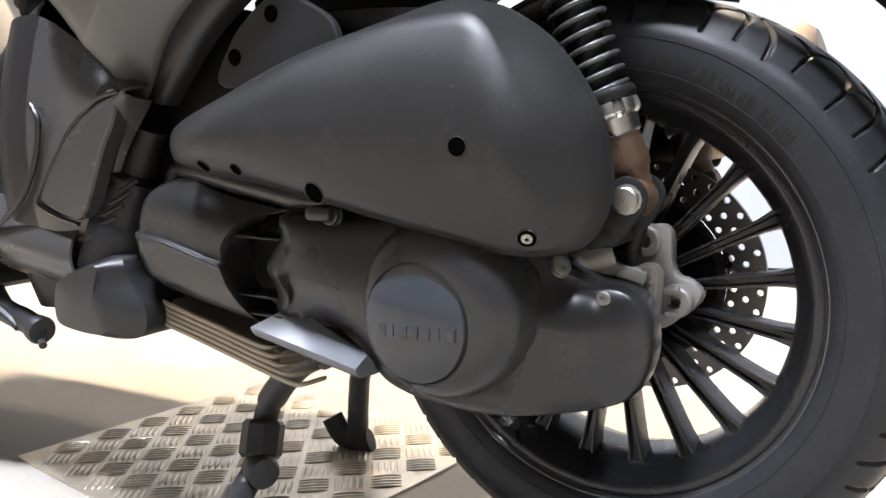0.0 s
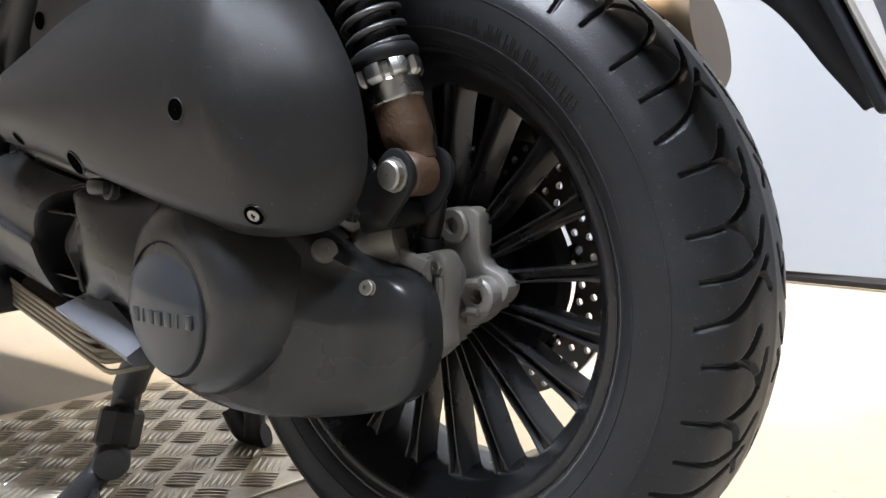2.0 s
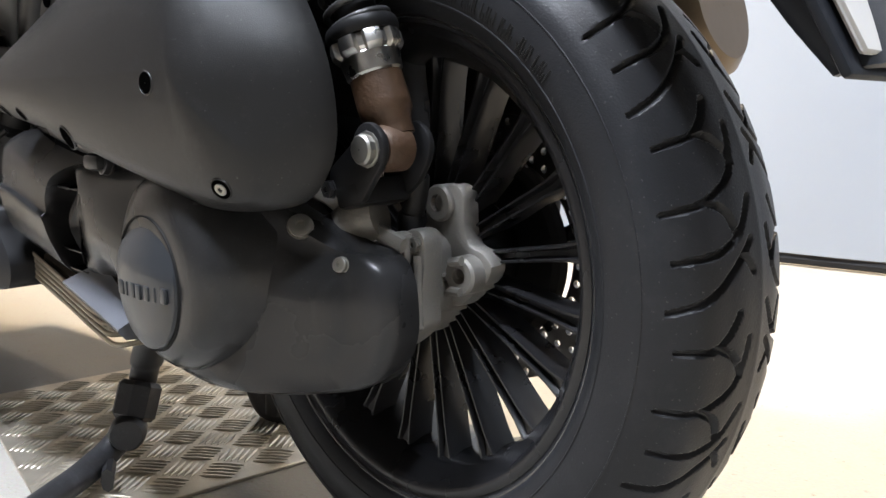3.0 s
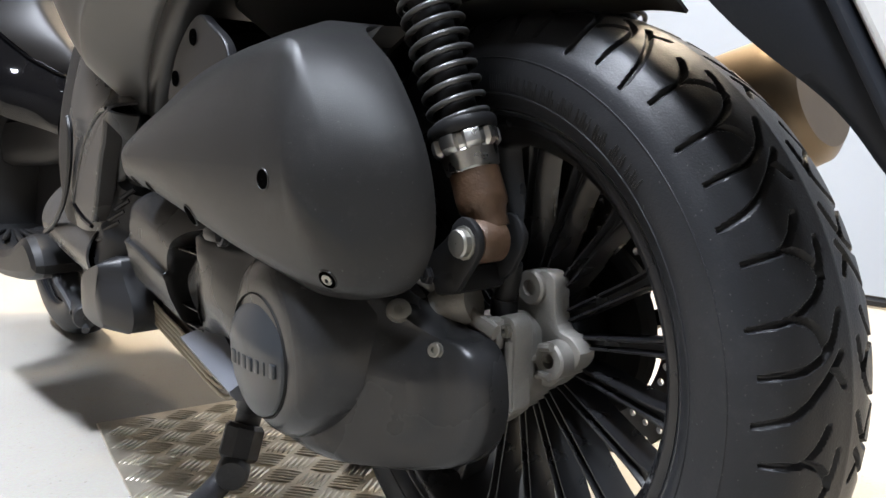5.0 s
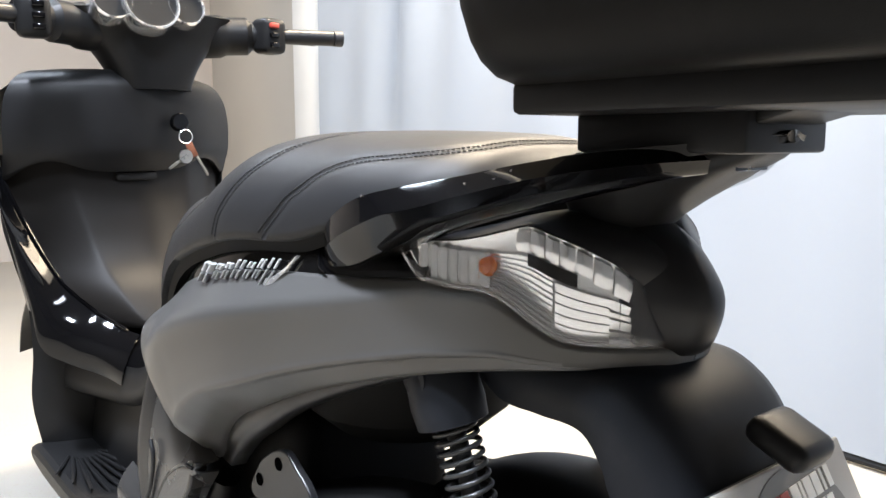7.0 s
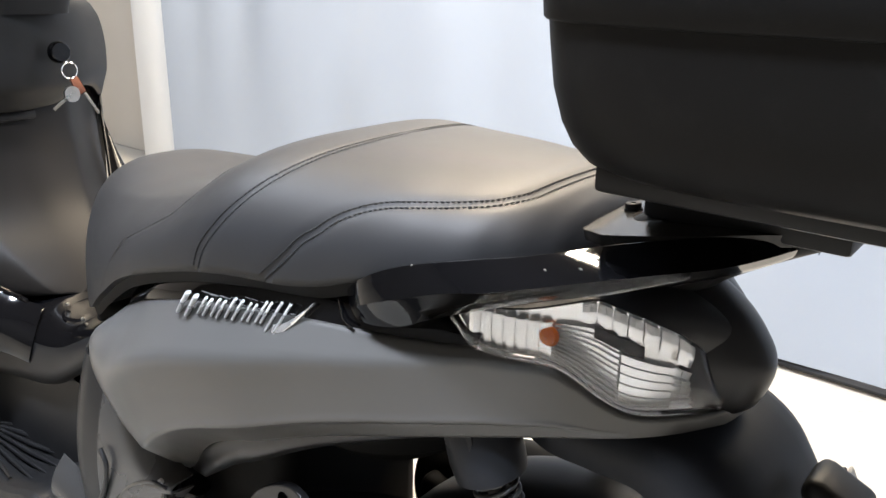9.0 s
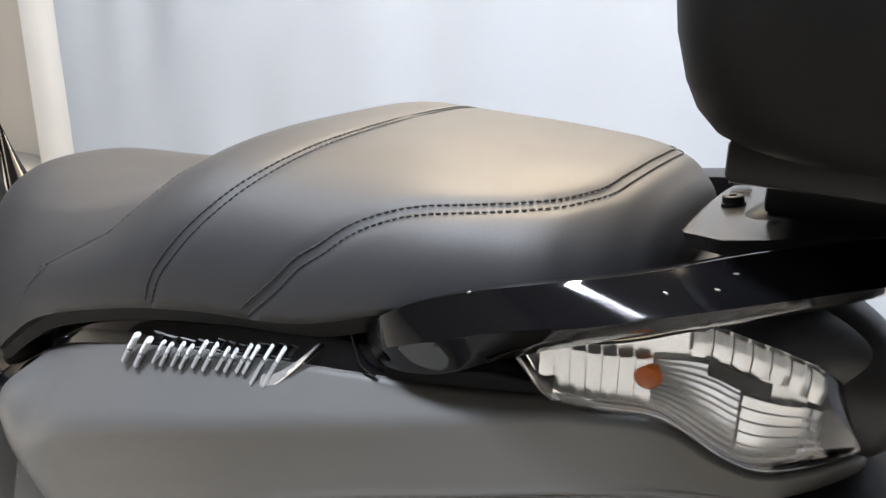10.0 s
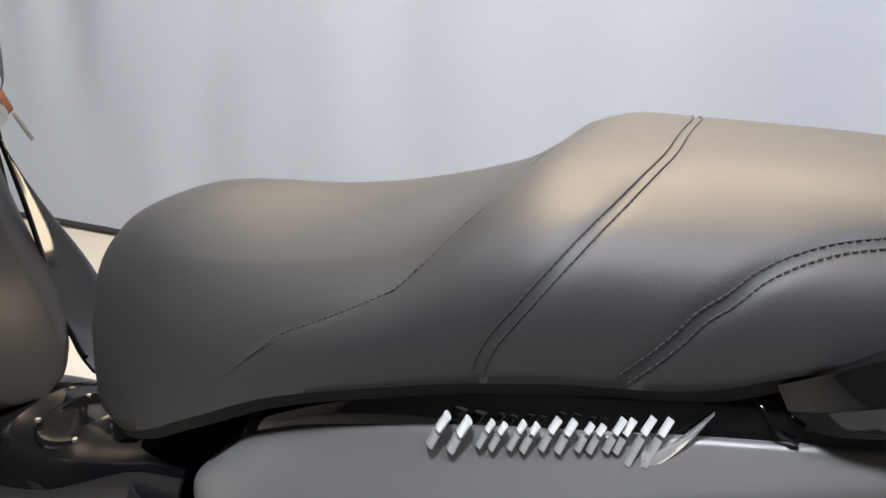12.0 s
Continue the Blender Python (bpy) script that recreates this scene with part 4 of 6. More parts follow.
PANEL_LOW = curve([(-0.612, 0.620), (-0.575, 0.574), (-0.530, 0.521), (-0.490, 0.484), (-0.465, 0.500), (-0.440, 0.527), (-0.40, 0.559), (-0.355, 0.584), (-0.30, 0.606), (-0.20, 0.649), (-0.10, 0.683), (0.0, 0.709), (0.09, 0.7215), (0.14, 0.7245), (0.15, 0.7245)])
STRIP_TOP = curve([(-0.612, 0.665), (-0.56, 0.712), (-0.513, 0.736), (-0.42, 0.775), (-0.338, 0.793), (-0.241, 0.803), (-0.175, 0.806), (-0.10, 0.806), (-0.025, 0.803)])
# how far the side stands out at its upper edge line, and how far its foot and its top are set in
BULGE = curve([(-0.612, 0.004), (-0.57, 0.022), (-0.50, 0.030), (-0.37, 0.026), (-0.20, 0.014), (-0.05, 0.004), (0.05, 0.001), (0.15, 0.0)])
TUCK = curve([(-0.612, 0.03), (-0.50, 0.058), (-0.40, 0.048), (-0.30, 0.034), (-0.20, 0.020), (-0.05, 0.008), (0.15, 0.004)])
INSET = curve([(-0.612, 0.02), (-0.55, 0.022), (-0.40, 0.016), (-0.20, 0.009), (-0.05, 0.004), (0.15, 0.002)])
EDGE = curve([(-0.612, 0.34), (-0.45, 0.29), (-0.30, 0.26), (-0.10, 0.17), (-0.02, 0.09), (0.03, 0.06), (0.15, 0.06)])


def panel_grid(x0, x1, nu, rows):
    """rows: functions of x that give (z, inward)."""
    xs = np.interp(np.linspace(u_of(x0), u_of(x1), nu), PLAN_U, PLAN[:, 0])
    us = np.linspace(u_of(x0), u_of(x1), nu)
    P = []
    for u, x in zip(us, xs):
        P.append([(*on_plan(np.array(u), np.array(i)), z) for z, i in (r(x) for r in rows)])
    return np.array(P)


def tail_skin(x, k):
    """Height and inward set of the side panel at x and a share k of its height: a top slope, an upright side, a low edge and a tucked foot."""
    e = float(EDGE(x))
    b, u, t = float(BULGE(x)), float(INSET(x)), float(TUCK(x))
    low = 0.775
    z = float(PANEL_TOP(x)) + (float(PANEL_LOW(x)) - float(PANEL_TOP(x))) * k
    pts = [(0.0, u), (e * 0.93, -b * 0.93), (e, -b), (e + 0.05, -b * 0.97), (0.5 * e + 0.5 * low, -b * 0.58), (low - 0.05, -b * 0.30), (low, -b * 0.26 - 0.001), (low + 0.03, -b * 0.12 + 0.002), (1.0, t)]
    crisp = float(np.interp(k, [p[0] for p in pts], [p[1] for p in pts]))
    w = min(1.0, max(0.0, (-0.43 - x) / 0.11))
    w = w * w * (3 - 2 * w)
    if w > 0:
        soft = float(curve([(0.0, u), (0.16, -b * 0.62), (0.34, -b), (0.52, -b * 0.80), (0.68, -b * 0.25), (0.82, t * 0.35), (1.0, t)])(k))
        crisp = crisp * (1 - w) + soft * w
    return z, crisp


# a plain chrome emblem: slanted bars parted by a level slot, and a swept tail
EMBLEM = [(0.000, 0.0300, 0.0265, 0.0000), (0.0310, 0.0170, 0.0170, -0.0030), (0.0490, 0.0170, 0.0165, -0.0040), (0.0660, 0.0200, 0.0230, -0.0010), (0.0860, 0.0140, 0.0165, -0.0035), (0.1010, 0.0115, 0.0250, 0.0000), (0.1140, 0.0200, 0.0270, -0.0070)]


def emblem(parent):
    def spot(x, z):
        q = on_plan(np.array(u_of(x)), np.array(0.004 + 0.30 * max(0.0, z - float(PANEL_TOP(x))) - 0.35 * max(0.0, float(PANEL_TOP(x)) - z)))
        return np.array([q[0], q[1], z])

    for i, (dx, w, h, dz) in enumerate(EMBLEM):
        x0 = -0.372 + dx * 1.16
        z_mid = float(PANEL_TOP(x0 + w * 0.5)) + 0.0035 + 0.015 * dx
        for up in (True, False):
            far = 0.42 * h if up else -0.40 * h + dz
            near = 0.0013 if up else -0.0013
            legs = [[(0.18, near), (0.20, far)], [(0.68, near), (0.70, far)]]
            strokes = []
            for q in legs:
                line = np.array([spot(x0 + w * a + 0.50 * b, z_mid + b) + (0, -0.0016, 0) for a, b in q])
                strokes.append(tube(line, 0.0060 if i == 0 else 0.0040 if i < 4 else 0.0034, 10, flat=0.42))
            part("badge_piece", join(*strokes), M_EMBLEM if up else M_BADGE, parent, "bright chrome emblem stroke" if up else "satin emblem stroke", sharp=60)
    rows = []
    for t in np.linspace(0, 1, 14):
        x = -0.236 + 0.040 * t
        zc = float(PANEL_TOP(x)) - 0.010 + 0.030 * t ** 1.6
        hh = 0.0055 * (1 - 0.85 * t)
        rows.append([spot(x, zc + hh) + (0, -0.0025, 0), spot(x, zc) + (0, -0.0036, 0), spot(x, zc - hh) + (0, -0.0025, 0), spot(x, zc - hh) + (0, 0.002, 0), spot(x, zc + hh) + (0, 0.002, 0)])
    part("badge_tail", grid(rows, False, True, True, True), M_CHROME, parent, "swept chrome tail of the emblem", sharp=40)


for s in (-1, 1):
    flip = (lambda g: g) if s < 0 else mirrored
    tail = thing("tail_panel", "", "")
    tail.parent = scooter
    tagged(tail, "satin grey tail side panel with paint chips")
    ks = sorted(set([0.0, 0.02] + [i / 28 for i in range(1, 29)] + [0.755, 0.775, 0.79, 0.81, 0.985]))
    rows = [lambda x: (float(PANEL_TOP(x)) - 0.004, float(INSET(x)) + 0.006), lambda x: (float(PANEL_TOP(x)) + 0.0008, float(INSET(x)) + 0.0025)]
    rows += [(lambda x, k=k: tail_skin(x, k)) for k in ks]
    rows += [lambda x: (float(PANEL_LOW(x)) + 0.001, float(TUCK(x)) + 0.012), lambda x: (float(PANEL_LOW(x)) + 0.008, float(TUCK(x)) + 0.016)]
    part("side_panel", flip(sheet(panel_grid(-0.612, 0.15, 170, rows), -0.003)), M_PAINT, tail, sharp=70)
    rows = [lambda x: (float(STRIP_TOP(x)) + 0.001, float(INSET(x)) + 0.030), lambda x: (float(STRIP_TOP(x)), float(INSET(x)) + 0.017), lambda x: (float(STRIP_TOP(x)) - 0.003, float(INSET(x)) + 0.0125), lambda x: (0.65 * float(STRIP_TOP(x)) + 0.35 * float(PANEL_TOP(x)), float(INSET(x)) + 0.0085),
            lambda x: (0.3 * float(STRIP_TOP(x)) + 0.7 * float(PANEL_TOP(x)), float(INSET(x)) + 0.0055), lambda x: (float(PANEL_TOP(x)) - 0.006, float(INSET(x)) + 0.0035)]
    part("trim_strip", flip(sheet(panel_grid(-0.600, -0.030, 110, rows), -0.003)), M_GLOSS, tail, "gloss black strip under the seat", sharp=70)
    # thin gloss black bead along the slanted end of the strip
    part("strip_edge", flip(tube(spl([(-0.1775, -0.1855, 0.8060), (-0.170, -0.1905, 0.7990), (-0.162, -0.1945, 0.7905), (-0.150, -0.1955, 0.7860)], 20), 0.0014, 8)), M_GLOSS, tail, "thin gloss black edge at the strip's end")
    lipw = curve([(-0.49, 0.004), (-0.455, 0.036), (-0.42, 0.048), (-0.36, 0.044), (-0.25, 0.030), (-0.1, 0.014), (0.0, 0.008)])
    rows = [(lambda x, k=k, i=i: (float(PANEL_LOW(x)) + 0.006 - k * float(lipw(x)), float(TUCK(x)) + i)) for k, i in ((0, 0.010), (0.3, 0.006), (0.75, 0.006), (1.0, 0.012), (1.0, 0.03))]
    part("arch_lip", flip(sheet(panel_grid(-0.488, 0.0, 80, rows), -0.003)), M_DARK, tail, "dark grey lip under the panel", sharp=60)
    if s < 0:
        emblem(tail)
        random.seed(5)
        chips = [(-0.445, 0.17), (-0.440, 0.24), (-0.4385, 0.31), (-0.436, 0.345), (-0.425, 0.34), (-0.462, 0.36), (-0.352, 0.31), (-0.203, 0.215), (-0.212, 0.235), (-0.415, 0.78), (-0.374, 0.80), (-0.340, 0.80), (-0.30, 0.82), (-0.40, 0.12), (-0.325, 0.14), (-0.10, 0.14), (-0.29, 0.20)]
        for x, k in chips:
            z, inn = tail_skin(x, k)
            c = on_plan(np.array(u_of(x)), np.array(inn + 0.0004))
            part("paint_chip", block((random.uniform(0.0012, 0.0042), 0.0024, random.uniform(0.0012, 0.0034)), pose(*c, z, 0, random.uniform(-40, 40), 12), 0.0003, 1), M_SCUFF, tail)

    # lamp: silvered bowl, stepped reflectors, amber bulb, lamp cells and a clear lens
    LLOW = curve([(-0.053, 0.8195), (-0.030, 0.791), (0.0, 0.7855), (0.030, 0.7825), (0.048, 0.772), (0.0625, 0.760), (0.085, 0.7455), (0.124, 0.7395), (0.142, 0.738), (0.1495, 0.741)])
    LTOP = curve([(-0.053, 0.8215), (-0.023, 0.8275), (0.0, 0.829), (0.020, 0.833), (0.042, 0.8395), (0.061, 0.8445), (0.0765, 0.839), (0.105, 0.824), (0.1245, 0.808), (0.138, 0.788), (0.1445, 0.769), (0.1495, 0.752)])
    lightu = thing("tail_light", "", "")
    lightu.parent = scooter
    tagged(lightu, "clear tail light with silvered reflectors and an amber bulb")
    ks = np.linspace(0, 1, 11)
    LENS_IN = lambda k: 0.013 * (1 - k) ** 1.5 - 0.002 + 0.004 * k ** 6
    lens_rows = [(lambda x, k=k: (float(LTOP(x)) * (1 - k) + float(LLOW(x)) * k, LENS_IN(k))) for k in ks]
    lens = part("lens", flip(sheet(panel_grid(-0.052, 0.149, 70, lens_rows), -0.0022)), M_LENS, lightu, "clear glossy lens", sharp=60)
    lens.visible_shadow = False

    def inset(x0, x1, k0, k1, inward, nk=9, nx=30, thick=0.001):
        """A piece inside the lamp, between two shares of its height; inward takes x and the share of the piece's own height."""
        rows = [(lambda x, k=k: (float(LTOP(x)) * (1 - k) + float(LLOW(x)) * k, 0.0075 + inward(x, (k - k0) / (k1 - k0)))) for k in np.linspace(k0, k1, nk)]
        return flip(sheet(panel_grid(x0, x1, nx, rows), thick))

    step = lambda k, n, d: d * ((k * n) % 1.0)
    part("reflector", inset(-0.050, 0.148, 0.0, 1.0, lambda x, k: 0.010 + 0.004 * math.sin(math.pi * k) ** 0.6 - 0.003 * k, 31, 60), M_BOWL, lightu, "silvered reflector bowl", sharp=80)
    part("lens_frame", flip(tube(np.array([(*on_plan(np.array(u_of(x)), np.array(0.0025)), float(LLOW(x)) + 0.0008) for x in np.linspace(-0.03, 0.1485, 50)]), 0.0017, 6)), M_BOWL, lightu, "pale edge of the lens")
    for i in range(7):
        x = -0.040 + 0.0098 * i
        part("upright_flute", inset(x, x + 0.0094, 0.10 + 0.035 * i, 0.93, lambda xx, k, x=x: 0.005 + 0.30 * abs(xx - x - 0.0047) - 0.001 * k, 7, 7), M_BOWL, lightu, "silvered upright flute" if i == 0 else "", sharp=50)
    part("stepped_reflector", inset(0.030, 0.080, 0.34, 0.97, lambda x, k: 0.008 - 0.003 * (x - 0.03) / 0.05 + step(k, 10, 0.0016), 101, 18), M_BOWL, lightu, "reflector with level steps", sharp=30)
    part("white_panel", inset(0.082, 0.118, 0.46, 0.96, lambda x, k: 0.005 + step(k, 5, 0.0012), 41, 16), M_BOWL, lightu, "white ribbed reflector panel", sharp=30)
    part("lamp_divider", inset(0.060, 0.098, 0.30, 0.43, lambda x, k: 0.005, 5, 20), M_GLOSS, lightu, "dark divider", sharp=60)
    for i in range(8):
        x = 0.050 + 0.0118 * i
        part("led_cell", inset(x, x + 0.0108, 0.06, 0.29 + 0.05 * max(0, i - 4), lambda xx, k, x=x: 0.005 + 0.30 * abs(xx - x - 0.0054) + 0.003 * abs(k - 0.5), 7, 7), M_BOWL, lightu, "faceted lamp cell" if i == 0 else "", sharp=30)
    for i in range(4):
        x = 0.118 + 0.0066 * i
        part("lamp_facet", inset(x, x + 0.006, 0.45, 0.92, lambda xx, k, x=x: 0.005 + 0.35 * abs(xx - x - 0.003) + step(k, 4, 0.002), 17, 5), M_BOWL, lightu, sharp=30)
    part("bulb", flip(turned([(0, 0.0005), (0.0, 0.008), (0.004, 0.0095), (0.008, 0.007), (0.010, 0.0005)], (0.019, -0.124, 0.806), (0.2, -1, 0.1), 18, False)), M_ORANGE, lightu, "amber bulb")
    part("bulb_socket", flip(turned([(0.0, 0.0005), (0.0, 0.010), (0.008, 0.010), (0.008, 0.0005)], (0.006, -0.122, 0.803), (0.9, -0.5, 0), 18, False)), M_ORANGE, lightu)

# tail cap over the lamps
CROWN = curve([(-0.06, 0.842), (0.0, 0.848), (0.05, 0.850), (0.09, 0.842), (0.106, 0.836), (0.125, 0.826), (0.150, 0.806), (0.166, 0.782)])
for s in (-1, 1):
    flip = (lambda g: g) if s < 0 else mirrored
    P = []
    for x in np.linspace(-0.055, 0.150, 40):
        a = np.array([*on_plan(np.array(u_of(x)), np.array(0.011)), float(LTOP(x)) - 0.001])
        xe = x + 0.014 * max(0, (x - 0.08) / 0.07)
        b = np.array([xe, 0.0, float(CROWN(xe))])
        P.append([a * (1 - k) + b * k + np.array([0.012 * math.sin(math.pi * k) * max(0, (x - 0.05) / 0.1), 0, 0.006 * math.sin(math.pi * k)]) for k in np.linspace(0, 1, 16)])
    part("tail_cap", flip(sheet(np.array(P), 0.002)), M_DARK, scooter, "dark matt cap over the tail lights", sharp=60)
prof = spl([(0.04, 0.862), (0.08, 0.856), (0.106, 0.846), (0.140, 0.826), (0.160, 0.804), (0.171, 0.783), (0.169, 0.760), (0.156, 0.735), (0.125, 0.725)], 40)
half = curve([(0, 0.046), (0.3, 0.051), (0.6, 0.050), (0.8, 0.050), (1, 0.052)])
P = []
for i, (x, z) in enumerate(prof):
    w = float(half(i / 39))
    P.append([(x - 0.066 * abs(a) ** 2.3 * min(1, i / 18), w * a, z - 0.022 * abs(a) ** 2.4 * max(0, 1 - i / 20)) for a in np.linspace(-1, 1, 33)])
part("tail_end", sheet(np.array(P), 0.003), M_DARK, scooter, "dark matt rounded end of the tail between the lights", sharp=70)
part("tail_core", block((0.44, 0.28, 0.10), Matrix.Translation((-0.33, 0, 0.715)), 0.04, 3), M_VOID, scooter, "black under-seat tub")
part("tub", turned([(0, 0.0005), (0, 0.10), (0.03, 0.135), (0.14, 0.15), (0.14, 0.0005)], (-0.27, 0.0, 0.56), (0, 0, 1), 40, False), M_VOID, scooter, "black under-seat tub bottom")
part("tunnel_block", block((0.30, 0.20, 0.14), Matrix.Translation((-0.67, -0.01, 0.54)), 0.03, 3), M_VOID, scooter, "black frame cover below the seat nose")
part("frame_block", block((0.34, 0.26, 0.30), Matrix.Translation((-0.50, 0.0, 0.42)), 0.04, 3), M_VOID, scooter, "black frame parts")

# ---- seat ----
SEAT_TOP = curve([(-0.865, 0.680), (-0.858, 0.720), (-0.842, 0.768), (-0.812, 0.803), (-0.770, 0.829), (-0.715, 0.845), (-0.63, 0.849), (-0.545, 0.853), (-0.475, 0.864), (-0.415, 0.882), (-0.352, 0.918), (-0.325, 0.927), (-0.295, 0.930), (-0.24, 0.930), (-0.11, 0.927), (-0.06, 0.924), (-0.03, 0.918), (-0.012, 0.907), (0.004, 0.890), (0.011, 0.872)])
SEAT_LOW = curve([(-0.865, 0.632), (-0.83, 0.624), (-0.76, 0.624), (-0.70, 0.645), (-0.641, 0.679), (-0.59, 0.708), (-0.523, 0.745), (-0.462, 0.770), (-0.400, 0.789), (-0.338, 0.804), (-0.283, 0.811), (-0.240, 0.812), (-0.19, 0.819), (-0.161, 0.828), (-0.08, 0.840), (0.011, 0.852)])
SEAT_HALF = curve([(-0.865, 0.030), (-0.855, 0.058), (-0.83, 0.092), (-0.80, 0.117), (-0.76, 0.139), (-0.717, 0.158), (-0.62, 0.193), (-0.513, 0.221), (-0.42, 0.232), (-0.34, 0.231), (-0.247, 0.216), (-0.175, 0.200), (-0.10, 0.178), (-0.04, 0.150), (-0.01, 0.118), (0.004, 0.085), (0.011, 0.05)])
SEAT_SQ = curve([(-0.88, 0.6), (-0.75, 0.62), (-0.55, 0.60), (-0.45, 0.55), (-0.32, 0.50), (-0.2, 0.55), (-0.1, 0.58), (0.014, 0.62)])
both = lambda q: q + [(x, 180 - a) for x, a in reversed(q[:-1])]
S1 = both([(-0.341, 1), (-0.332, 8), (-0.317, 16), (-0.303, 25), (-0.291, 34), (-0.280, 44), (-0.270, 54), (-0.261, 66), (-0.254, 79), (-0.254, 90)])
S2 = both([(-0.252, 1), (-0.236, 6), (-0.223, 11.5), (-0.211, 18), (-0.197, 23), (-0.182, 30), (-0.163, 35.5), (-0.140, 40), (-0.111, 43), (-0.082, 46), (-0.060, 50), (-0.045, 55), (-0.034, 63), (-0.030, 76), (-0.029, 90)])
S0 = both([(-0.600, 2), (-0.577, 6), (-0.545, 13.5), (-0.500, 22), (-0.452, 27.5), (-0.418, 32.5), (-0.398, 40), (-0.380, 49.5), (-0.364, 58), (-0.353, 71), (-0.352, 90)])
S0_X = curve(sorted((a, x) for x, a in S0))


def seat_at(x, a):
    """The seat's skin at x and the angle a (0 the left lower edge, 90 the top, 180 the right)."""
    w, lo, hi, q = float(SEAT_HALF(x)), float(SEAT_LOW(x)), float(SEAT_TOP(x)), float(SEAT_SQ(x))
    c, s = math.cos(radians(a)), math.sin(radians(a))
    y = -w * math.copysign(abs(c) ** (q + 0.12), c)
    z = lo + (hi - lo) * abs(s) ** (q + 0.25)
    dish = 0.020 * math.exp(-((x + 0.57) / 0.14) ** 2) * max(0, 1 - (y / (0.72 * w)) ** 2)
    ahead = float(S0_X(min(178, max(2, a)))) - x
    fold = 0.0075 * min(1, max(0, (ahead + 0.002) / 0.007)) * math.exp(-max(0, ahead) / 0.05) * min(1, max(0, (min(a, 180 - a) - 8) / 30))
    return (x, y, z - dish - fold)


seat = thing("seat", "", "")
seat.parent = scooter
tagged(seat, "grey vinyl two-step seat with black double stitching")
xs = np.concatenate([np.linspace(-0.865, -0.845, 8), np.linspace(-0.84, -0.43, 70), np.linspace(-0.427, -0.20, 90), np.linspace(-0.196, -0.02, 50), np.linspace(-0.017, 0.011, 12)])
ang = np.concatenate([[-4], np.linspace(0, 180, 91), [184]])
P = np.array([[seat_at(x, min(180, max(0, a))) if 0 <= a <= 180 else np.array(seat_at(x, 0 if a < 0 else 180)) * (1, 0.93, 1) - (0, 0, 0.004) for a in ang] for x in xs])
# the vinyl is drawn in a little along its seams
for S, deep in ((S1, 0.0016), (S2, 0.0022)):
    line = np.array([seat_at(x, a) for x, a in spl(S, 260)])
    near_seam = np.sqrt(((P[:, :, None, :] - line[None, None]) ** 2).sum(-1).min(-1))
    mid_line = P * (1, 0.25, 0) + np.array([0, 0, 0.76])
    inwards = mid_line - P
    inwards /= np.linalg.norm(inwards, axis=2, keepdims=True)
    P = P + inwards * (deep * np.exp(-(near_seam / 0.0075) ** 2))[..., None]
part("cushion", grid(P, False, True, True, True), M_SEAT, seat, sharp=80)


def stitches(ctrl, name, off):
    """A row of stitches beside a seam, off metres from it."""
    fine = spl(ctrl, 1500)
    fp = np.array([seat_at(x, a) for x, a in fine])
    run = np.concatenate([[0], np.cumsum(np.linalg.norm(np.diff(fp, axis=0), axis=1))])
    count = int(run[-1] / 0.0052)
    even = np.linspace(0, run[-1], count * 4)
    q = np.stack([np.interp(even, run, fine[:, 0]), np.interp(even, run, fine[:, 1])], 1)
    pts = np.array([seat_at(x, a) for x, a in q])
    du = np.array([seat_at(x, min(179.9, a + 0.5)) for x, a in q]) - np.array([seat_at(x, max(0.1, a - 0.5)) for x, a in q])
    dx = np.array([seat_at(min(0.0105, x + 0.001), a) for x, a in q]) - np.array([seat_at(max(-0.8645, x - 0.001), a) for x, a in q])
    out = np.cross(du, dx)
    out /= np.maximum(np.linalg.norm(out, axis=1, keepdims=True), 1e-9)
    out *= np.where((out * (pts - np.array([(x, 0, 0.55) for x, a in q]))).sum(1, keepdims=True) < 0, -1, 1)
    t = np.gradient(pts, axis=0)
    t /= np.linalg.norm(t, axis=1, keepdims=True)
    pts = pts + np.cross(t, out) * off - out * 0.0006
    part(name, join(*[tube(pts[4 * i:4 * i + 4], [0.0005, 0.00085, 0.00085, 0.0005], 5) for i in range(count)]), M_THREAD, seat, kind="stuff")


for S, offs in ((S1, (-0.0038, 0.0038)), (S2, (-0.0038, 0.0038)), (S0, (-0.0012, 0.0030))):
    for off in offs:
        stitches(S, "stitching", off)
part("base", grid([[(x, y * 0.94, z) for x, y, z in (np.array(seat_at(x, 0)), np.array(seat_at(x, 180)))] for x in xs], False, False), M_VOID, seat)
part("seat_skirt", join(*[grid([[np.array(seat_at(x, a)) * (1, 0.965, 1) + (0, 0, 0.004), np.array(seat_at(x, a)) * (1, 0.93, 1) - (0, 0, 0.016)] for x in xs]) for a in (0, 180)]), M_VOID, seat)


# ---- grab rail and rack ----
rail = thing("grab_rail", "", "")
rail.parent = scooter
tagged(rail, "gloss black grab rail and rack plate with scuffs")


# stations along the rail: upper edge, outer ridge, lower edge
RAIL_TOP = [(-0.166, -0.186, 0.817), (-0.140, -0.199, 0.836), (-0.110, -0.202, 0.8535), (-0.073, -0.200, 0.868), (-0.030, -0.186, 0.878), (0.020, -0.163, 0.888), (0.070, -0.130, 0.900), (0.120, -0.098, 0.909), (0.165, -0.060, 0.914), (0.195, 0.000, 0.916)]
